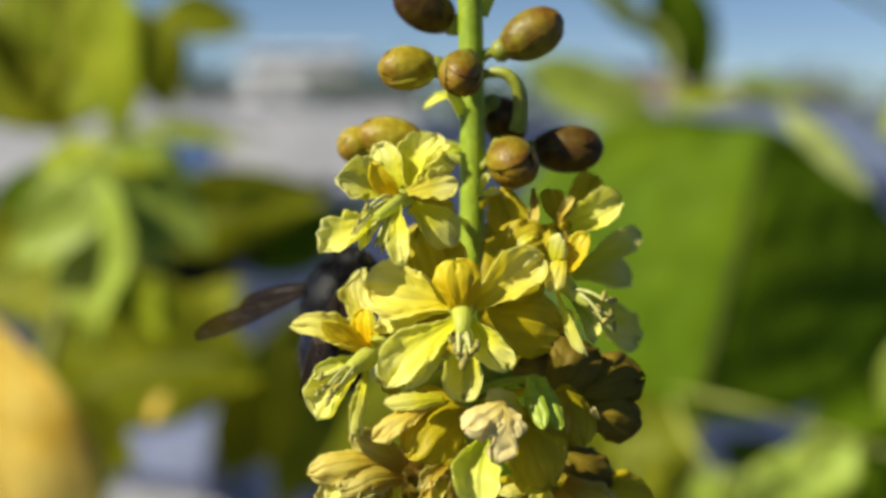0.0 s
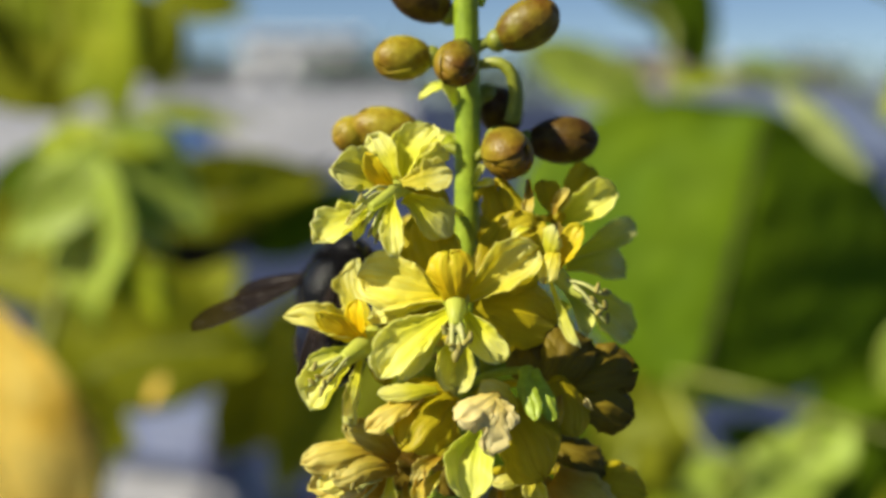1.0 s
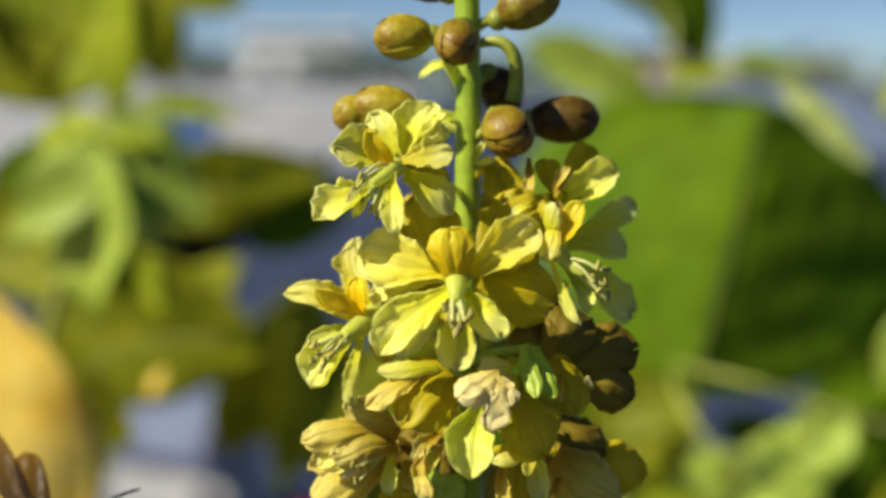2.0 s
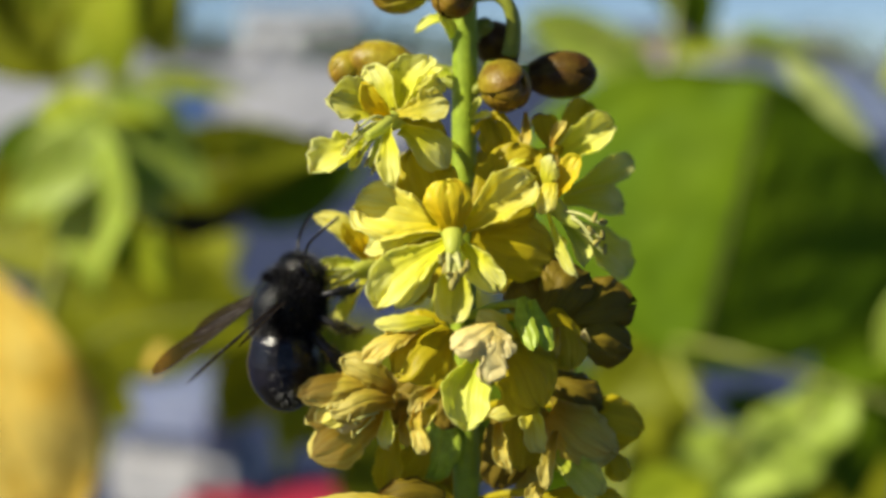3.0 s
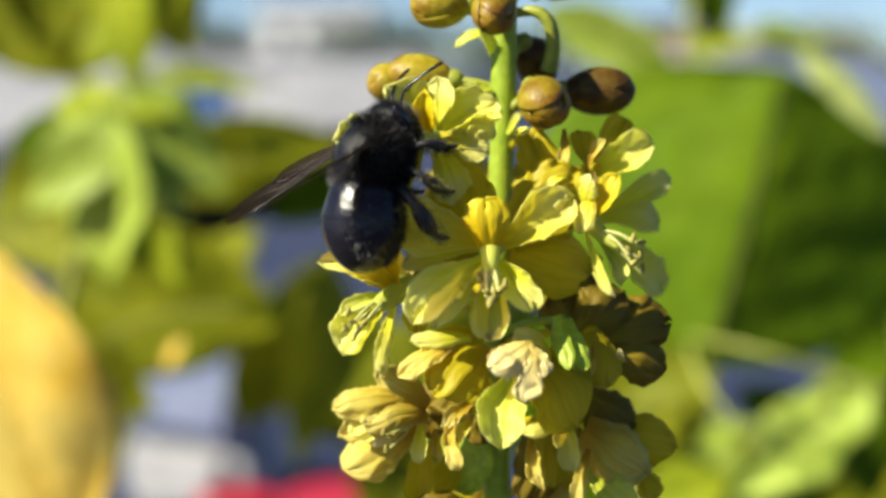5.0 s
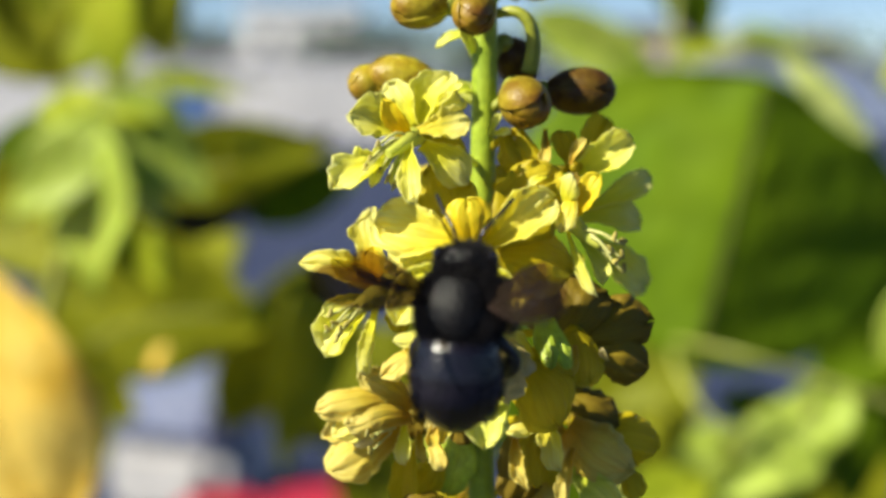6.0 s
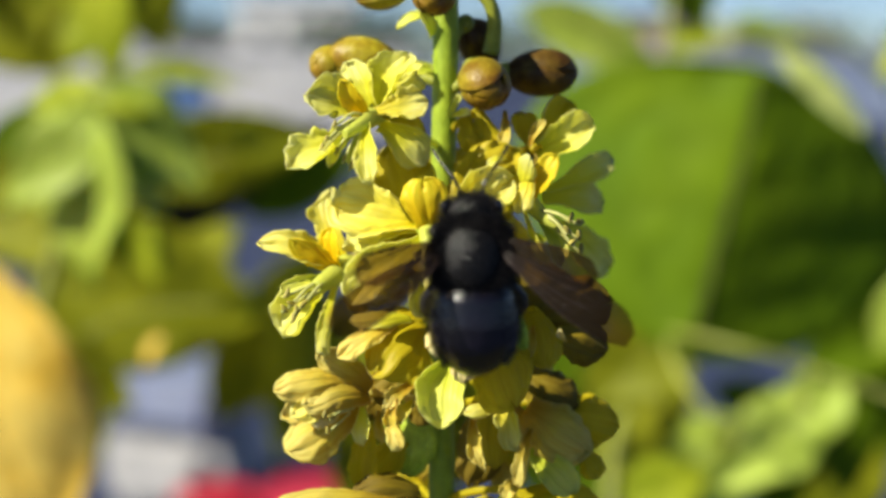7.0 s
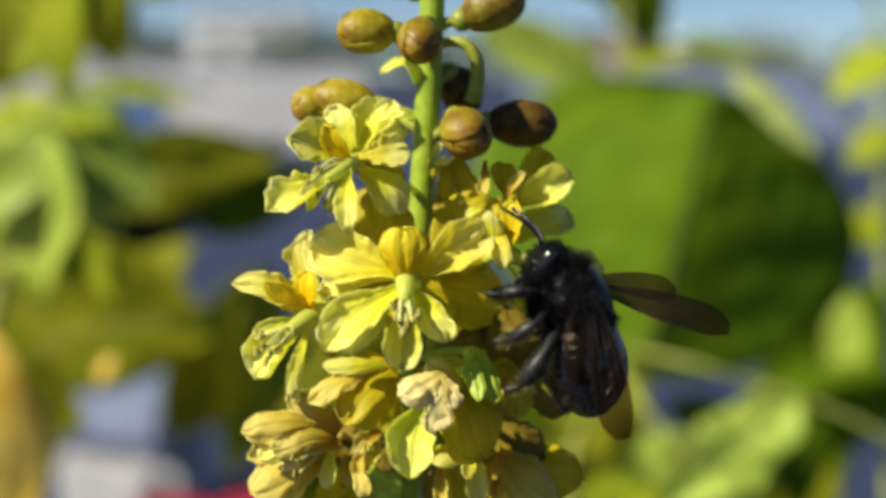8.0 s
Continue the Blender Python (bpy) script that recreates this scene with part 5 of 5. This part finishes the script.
# the leafy side in the sun
r3 = off(190, 250, 0.60)
shrub("sunlit shrub with lobed yellow-green leaves and one yellowed leaf", [
    ([Vector((-0.26, 0.5, 0)), off(-60, 1400, 0.64), off(20, 900, 0.63), off(120, 500, 0.62), r3, off(215, 60, 0.6), off(225, -120, 0.6)], 0.0045, 0.002),
    ([r3, off(300, 215, 0.6), off(400, 222, 0.6), off(475, 245, 0.6)], 0.0016, 0.0009),
    ([off(120, 500, 0.62), off(260, 420, 0.66), off(420, 380, 0.68)], 0.0018, 0.0012),
    ([off(60, 760, 0.62), off(230, 660, 0.68), off(400, 640, 0.70)], 0.0018, 0.0012),
], [
    (off(190, -70, 0.58), off(190, 250, 0.58), 0.045, Vector((-0.45, -0.8, 0.4)), LEAF_LIT, dict(fold=12, droop=16)),
    (off(60, -80, 0.64), off(70, 210, 0.64), 0.055, Vector((0.0, -0.9, 0.3)), LEAF_OLIVE, dict(fold=12, droop=16)),
    (off(-70, 60, 0.66), off(120, 235, 0.66), 0.050, Vector((-0.3, -0.85, 0.4)), LEAF_OLIVE, dict(fold=10, droop=14)),
    (off(20, -20, 0.60), off(95, 120, 0.60), 0.022, Vector((-0.4, -0.8, 0.5)), LEAF_LIT, dict(fold=12, droop=16)),
    (off(260, 20, 0.62), off(300, 200, 0.62), 0.032, Vector((0.2, -0.9, 0.3)), LEAF_OLIVE, dict(fold=12, droop=16)),
    (off(280, 20, 0.66), off(445, 40, 0.66), 0.028, Vector((0.1, -0.9, 0.3)), LEAF_OLIVE, dict(fold=12, droop=16)),
    (off(240, 222, 0.58), off(440, 250, 0.58), 0.012, Vector((-0.55, -0.6, 0.6)), LEAF_LIT, dict(fold=12, droop=10)),
    (off(185, 280, 0.55), off(325, 275, 0.55), 0.022, Vector((-0.45, -0.7, 0.6)), LEAF_LIT, dict(fold=10, droop=10)),
    (off(190, 290, 0.55), off(60, 280, 0.55), 0.024, Vector((-0.45, -0.7, 0.6)), LEAF_LIT, dict(fold=10, droop=10)),
    (off(170, 280, 0.55), off(375, 440, 0.55), 0.050, Vector((-0.5, -0.75, 0.5)), LEAF_PALE, dict(fold=10, droop=10, peak=0.34, point=1.0)),
    (off(165, 290, 0.545), off(140, 620, 0.545), 0.062, Vector((-0.5, -0.75, 0.5)), LEAF_PALE, dict(fold=10, droop=16, peak=0.36, point=1.0)),
    (off(190, 310, 0.54), off(0, 480, 0.54), 0.034, Vector((0.1, -0.9, 0.35)), LEAF_PALE, dict(fold=10, droop=16, peak=0.4, point=1.0)),
    (off(110, 240, 0.56), off(300, 480, 0.56), 0.052, Vector((-0.5, -0.78, 0.45)), LEAF_YOUNG, dict(fold=8, droop=10, peak=0.45, wave=0.09, lobed=0.25)),
    (off(90, 290, 0.565), off(225, 590, 0.565), 0.046, Vector((-0.45, -0.8, 0.45)), LEAF_LIT, dict(fold=8, droop=10, peak=0.45, wave=0.09, lobed=0.2)),
    (off(130, 345, 0.58), off(-20, 345, 0.58), 0.028, Vector((0.3, -0.9, 0)), LEAF_DEEP, dict(fold=10, droop=16)),
    (off(215, 405, 0.68), off(590, 345, 0.68), 0.050, Vector((0.35, -0.9, -0.05)), LEAF_OLIVE, dict(fold=4, droop=12)),
    # leaf added as the dark band of shade below the olive leaf
    (off(225, 515, 0.72), off(610, 345, 0.72), 0.040, Vector((0.4, -0.8, -0.35)), LEAF_SHADE, dict(fold=8, droop=20)),
    (off(60, 600, 0.70), off(480, 650, 0.70), 0.090, Vector((-0.5, -0.8, 0.35)), LEAF_OLIVE, dict(fold=8, droop=20)),
    (off(500, 930, 0.72), off(590, 540, 0.72), 0.056, Vector((0.6, -0.75, -0.3)), LEAF_OLIVE, dict(fold=6, droop=14, peak=0.55)),
    # three small bright leaves added as the light spots on the olive leaves
    (off(268, 490, 0.60), off(280, 610, 0.60), 0.026, Vector((-0.5, -0.75, 0.5)), LEAF_LIT, dict(fold=6, droop=14)),
    (off(440, 325, 0.60), off(440, 375, 0.60), 0.012, Vector((-0.5, -0.75, 0.5)), LEAF_LIT, dict(fold=6, droop=14)),
    (off(455, 615, 0.62), off(455, 670, 0.62), 0.013, Vector((-0.5, -0.75, 0.5)), LEAF_LIT, dict(fold=6, droop=14)),
    (off(262, 750, 0.60), off(290, 692, 0.60), 0.008, Vector((-0.5, -0.75, 0.5)), LEAF_YELLOW, dict(fold=6, droop=14)),
    (off(440, 480, 0.74), off(660, 365, 0.74), 0.036, Vector((0.2, -0.9, -0.1)), LEAF_DEEP, dict(fold=6, droop=10)),
    (off(-142, 490, 0.50), off(50, 1150, 0.50), 0.142, Vector((-0.5, -0.8, 0.35)), LEAF_YELLOW, dict(fold=8, droop=16, peak=0.44, point=1.15, wave=0.05)),
    (off(60, 720, 0.60), off(240, 830, 0.60), 0.040, Vector((0.2, -0.9, 0.2)), LEAF_OLIVE, dict(fold=8, droop=16)),
    (off(-60, 520, 0.95), off(330, 330, 0.95), 0.13, Vector((0.1, -0.95, 0.3)), LEAF_OLIVE, dict(fold=6, droop=14)),
    (off(-80, 120, 0.95), off(330, 60, 0.95), 0.12, Vector((0.1, -0.95, 0.3)), LEAF_LIT, dict(fold=6, droop=14)),
    (off(150, 700, 0.95), off(420, 480, 0.95), 0.10, Vector((-0.4, -0.85, 0.35)), LEAF_OLIVE, dict(fold=6, droop=14)),
    (off(400, 850, 0.90), off(560, 560, 0.90), 0.09, Vector((0.6, -0.75, -0.3)), LEAF_OLIVE, dict(fold=6, droop=14)),
    (off(640, 880, 0.95), off(500, 600, 0.95), 0.11, Vector((0.6, -0.75, -0.3)), LEAF_OLIVE, dict(fold=6, droop=14)),
    (off(720, 900, 0.90), off(640, 640, 0.90), 0.09, Vector((0.3, -0.95, 0.0)), LEAF_OLIVE, dict(fold=6, droop=14)),
    (off(640, 1060, 0.92), off(880, 560, 0.92), 0.13, Vector((0.3, -0.95, 0.0)), LEAF_OLIVE, dict(fold=6, droop=14)),
    (off(1080, 1060, 0.94), off(900, 600, 0.94), 0.10, Vector((0.3, -0.95, 0.0)), LEAF_DEEP, dict(fold=6, droop=14)),
    (off(-40, 1000, 0.75), off(180, 740, 0.75), 0.09, Vector((0.1, -0.95, 0.3)), LEAF_OLIVE, dict(fold=6, droop=14)),
    (off(250, 420, 0.80), off(520, 460, 0.80), 0.03, Vector((0.1, -0.6, -0.6)), LEAF_DEEP, dict(fold=6, droop=14)),
], TWIG)


# ---- ground and distance ----
def ground_sheet():
    bm = bmesh.new()
    bmesh.ops.create_grid(bm, x_segments=60, y_segments=60, size=1.0)
    for v in bm.verts:
        v.co.x, v.co.y = math.copysign(abs(v.co.x) ** 3 * 900, v.co.x), math.copysign(abs(v.co.y) ** 3 * 900, v.co.y)
        v.co.z = 0.004 * noise.noise(Vector((v.co.x, v.co.y, 0)) * 0.7)
    return bm


tagged(part("ground", ground_sheet(), PAVING), "blue-grey paved ground beyond the plants", "ground", kind="structure")
bed = bmesh.new()
bmesh.ops.create_grid(bed, x_segments=40, y_segments=30, size=0.5)
for v in bed.verts:
    edge = max(abs(v.co.x), abs(v.co.y)) * 2
    v.co = Vector((v.co.x * 3.2, v.co.y * 1.8 + 0.35, 0.03 * (1 - edge ** 6) + 0.012 * noise.noise(v.co * 9) + 0.004))
tagged(part("soil_bed", bed, SOIL), "dark planting bed under the shrubs", "soil", kind="structure")


def wall_run(x, y, length, height, depth, material, name="garden_wall", label="", category="wall"):
    w = tagged(new(name), label, category)
    w.matrix_basis = pose(x, y, 0)
    part("panel", box(length, depth, height, 0.02), material, w, at=pose(0, 0, height / 2))
    part("coping", box(length + 0.06, depth + 0.1, 0.08, 0.02), WALL_GREY, w, at=pose(0, 0, height + 0.04))
    return w


wall_run(-6.5, 20, 12, 1.32, 0.25, WALL_GREY, label="long low lilac-grey rendered wall across the paving")
wall_run(9.5, 24, 14, 1.3, 0.25, WALL_BLUE, label="low blue-grey rendered wall behind the round-leaved shrub")


def house(x, y, w, d, h, material, label):
    top = tagged(new("house"), label, "house", group="houses in the distance")
    top.matrix_basis = pose(x, y, 0)
    part("wall", box(w, d, h, 0.03), material, top, at=pose(0, 0, h / 2))
    rf = bmesh.new()
    merge(rf, box(w + 0.5, d + 0.5, 0.25, 0.04))
    part("roof", rf, ROOF if material is not WALL_WHITE else WALL_WHITE, top, at=pose(0, 0, h + 0.125))
    for k in range(3):
        win = part("window", box(w * 0.14, 0.12, 1.1, 0.01), WALL_GREY, top, at=pose(-w * 0.3 + k * w * 0.3, -d / 2 - 0.02, h * 0.62))
        part("pane", box(w * 0.12, 0.06, 0.98), GLASS_DARK, win, at=pose(0, -0.05, 0))
    return top


house(-6.6, 60, 5.4, 5, 3.9, WALL_WHITE, "small white flat-roofed house in the distance")
house(-14.5, 66, 9, 6, 2.7, WALL_GREY, "grey low house in the distance")
house(9.6, 62, 5, 5, 3.2, WALL_PINK, "pale pink house in the distance")
house(19, 70, 6, 5, 3.0, WALL_WHITE, "white house far behind the small leaves")


def far_tree(x, y, h, w, seed):
    rnd = random.Random(seed)
    top = tagged(new("tree"), "dark green distant tree behind the walls", "tree", group="trees behind the walls")
    top.matrix_basis = pose(x, y, 0)
    part("trunk", tube([(0, 0, 0), (0.05, 0, h * 0.4), (0, 0.05, h * 0.7)], [0.14, 0.1, 0.05], 8), WOODY, top)
    verts, faces = [], []
    for k in range(420):
        p = Vector((rnd.gauss(0, w * 0.3), rnd.gauss(0, w * 0.3), h * 0.62 + rnd.gauss(0, h * 0.17)))
        a = Vector((rnd.gauss(0, 1), rnd.gauss(0, 1), rnd.gauss(0, 1))).normalized() * rnd.uniform(0.12, 0.3)
        b = a.orthogonal().normalized() * a.length * 0.6
        n = len(verts)
        verts += [p - a, p + b, p + a, p - b]
        faces.append((n, n + 1, n + 2, n + 3))
    me = bpy.data.meshes.new("crown")
    me.from_pydata(verts, [], faces)
    me.materials.append(FAR_TREE)
    ob = new("crown", me)
    ob.parent = top


for k, (x, y, h, w) in enumerate(((-16, 56, 3.6, 4), (-11, 54, 3.3, 3), (-4.2, 52, 3.1, 3), (-2.0, 55, 3.4, 3.4), (2, 50, 3.0, 4), (6, 53, 3.2, 4), (13.5, 52, 3.0, 3.4), (17, 56, 3.4, 4), (22, 55, 3.2, 4), (-22, 55, 3.8, 5))):
    far_tree(x, y, h, w, 70 + k)


def lathe(profile, seg=32):
    """A turned vessel from (radius, height) pairs."""
    bm = bmesh.new()
    prev = None
    for r, z in profile:
        ring = [bm.verts.new((r * math.cos(2 * math.pi * k / seg), r * math.sin(2 * math.pi * k / seg), z)) for k in range(seg)]
        if prev:
            for k in range(seg):
                bm.faces.new((prev[k], prev[(k + 1) % seg], ring[(k + 1) % seg], ring[k])).smooth = True
        else:
            bm.faces.new(ring[::-1])
        prev = ring
    bm.faces.new(prev)
    return bm


def tub(x, y, r, h, material, label, foot=0.72):
    t = tagged(new("plastic_tub"), label, "tub")
    t.matrix_basis = pose(x, y, 0)
    part("bowl", lathe([(r * foot, 0), (r * (foot + 0.03), h * 0.03), (r * 0.98, h * 0.9), (r, h), (r * 0.95, h), (r * 0.92, h * 0.9), (r * (foot - 0.04), h * 0.06)]), material, t)
    part("rim", lathe([(r * 0.98, h * 0.93), (r * 1.05, h * 0.93), (r * 1.06, h * 0.99), (r * 0.98, h * 1.0)]), material, t)


bin_ = tagged(new("storage_box"), "rounded white plastic storage box on paving, top coloured blue-grey as shade", "box")
bin_.matrix_basis = pose(-0.70, 3.08, 0, 0, 0, -22)
part("body", box(0.38, 0.32, 0.25, 0.06), WHITE_PLASTIC, bin_, at=pose(0, 0, 0.125))
# upper piece whose blue-grey stands for shade and sky on the top
part("lid", box(0.385, 0.325, 0.14, 0.03), BLUE_TOP_SHADE, bin_, at=pose(0, 0, 0.312))
tub(-0.54, 2.68, 0.10, 0.17, RED_PLASTIC, "small red plastic basin on the paving")
tub(-0.285, 2.68, 0.145, 0.17, RED_PLASTIC, "wide red plastic basin on the paving")
crate = tagged(new("storage_box"), "blue plastic storage box by the lilac-grey wall", "box")
crate.matrix_basis = pose(-3.9, 18.6, 0)
part("body", box(0.8, 0.6, 0.85, 0.03), BLUE_PAINT, crate, at=pose(0, 0, 0.425))
part("lid", box(0.86, 0.66, 0.07, 0.02), BLUE_PAINT, crate, at=pose(0, 0, 0.885))


# ---- what moves ----
def bee_pose(x, y, z, ahead, back):
    return BASE @ axes(Vector((x, y, z)) * MM, ahead, back)


def wing_pose(side, sweep, rise, roll=0):
    a, e = radians(sweep), radians(rise)
    d = Vector((-math.sin(a) * math.cos(e), side * math.cos(a) * math.cos(e), math.sin(e)))
    up = Vector((math.sin(a) * math.sin(e), -side * math.cos(a) * math.sin(e), math.cos(e)))
    return axes(Vector((0.2, side * 3.2, 2.6)) * MM, d, up) @ pose(0, 0, 0, side * roll, 0, 0)


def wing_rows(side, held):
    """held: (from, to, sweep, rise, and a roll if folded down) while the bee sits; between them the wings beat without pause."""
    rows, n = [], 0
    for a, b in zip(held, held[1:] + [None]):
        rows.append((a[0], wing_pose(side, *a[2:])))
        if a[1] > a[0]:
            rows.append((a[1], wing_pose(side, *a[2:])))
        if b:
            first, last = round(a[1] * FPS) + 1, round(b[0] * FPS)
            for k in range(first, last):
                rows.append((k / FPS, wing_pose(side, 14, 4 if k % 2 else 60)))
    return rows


def turned(ob, rows, push=(0, 0, 0)):
    """Rows of (t, degrees about the spike's depth axis) for a flower that is pulled aside, and pushed by millimetres at its widest turn."""
    m = ob.matrix_basis.copy()
    at = Matrix.Translation(m.translation)
    most = max(abs(a) for t, a in rows)
    return [(t, Matrix.Translation(Vector(push) * MM * abs(a) / most) @ at @ pose(0, 0, 0, 0, a, 0) @ at.inverted() @ m) for t, a in rows]


def motions():
    walk(spike, [(t, BASE @ pose(x * MM, 0, z * MM, 0, lean, 0)) for t, x, z, lean in SWAY_ROWS])
    walk(bee, [(t, bee_pose(x, y, z, ahead, back)) for t, x, y, z, ahead, back in BEE_ROWS])
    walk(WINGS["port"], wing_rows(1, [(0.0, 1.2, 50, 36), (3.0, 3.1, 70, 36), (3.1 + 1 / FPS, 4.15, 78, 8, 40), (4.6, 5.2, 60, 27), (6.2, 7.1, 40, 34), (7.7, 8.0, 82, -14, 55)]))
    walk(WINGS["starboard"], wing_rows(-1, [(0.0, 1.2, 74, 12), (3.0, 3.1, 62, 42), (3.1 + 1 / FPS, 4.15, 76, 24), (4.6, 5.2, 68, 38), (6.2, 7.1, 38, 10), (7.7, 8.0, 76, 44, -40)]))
    walk(flower_low, turned(flower_low, [(0, 0), (2.8, 0), (3.1, 28), (4.1, 28), (4.4, 0), (4.6, 0), (8, 0)], (1.0, 19.0, 0.5)))
    walk(flower_top, turned(flower_top, [(0, 0), (4.4, 0), (4.7, 30), (5.2, 30), (5.6, 0), (8, 0)]))
    walk(flower_side, turned(flower_side, [(0, 0), (7.5, 0), (7.8, -25), (8, -25)]))


motions()
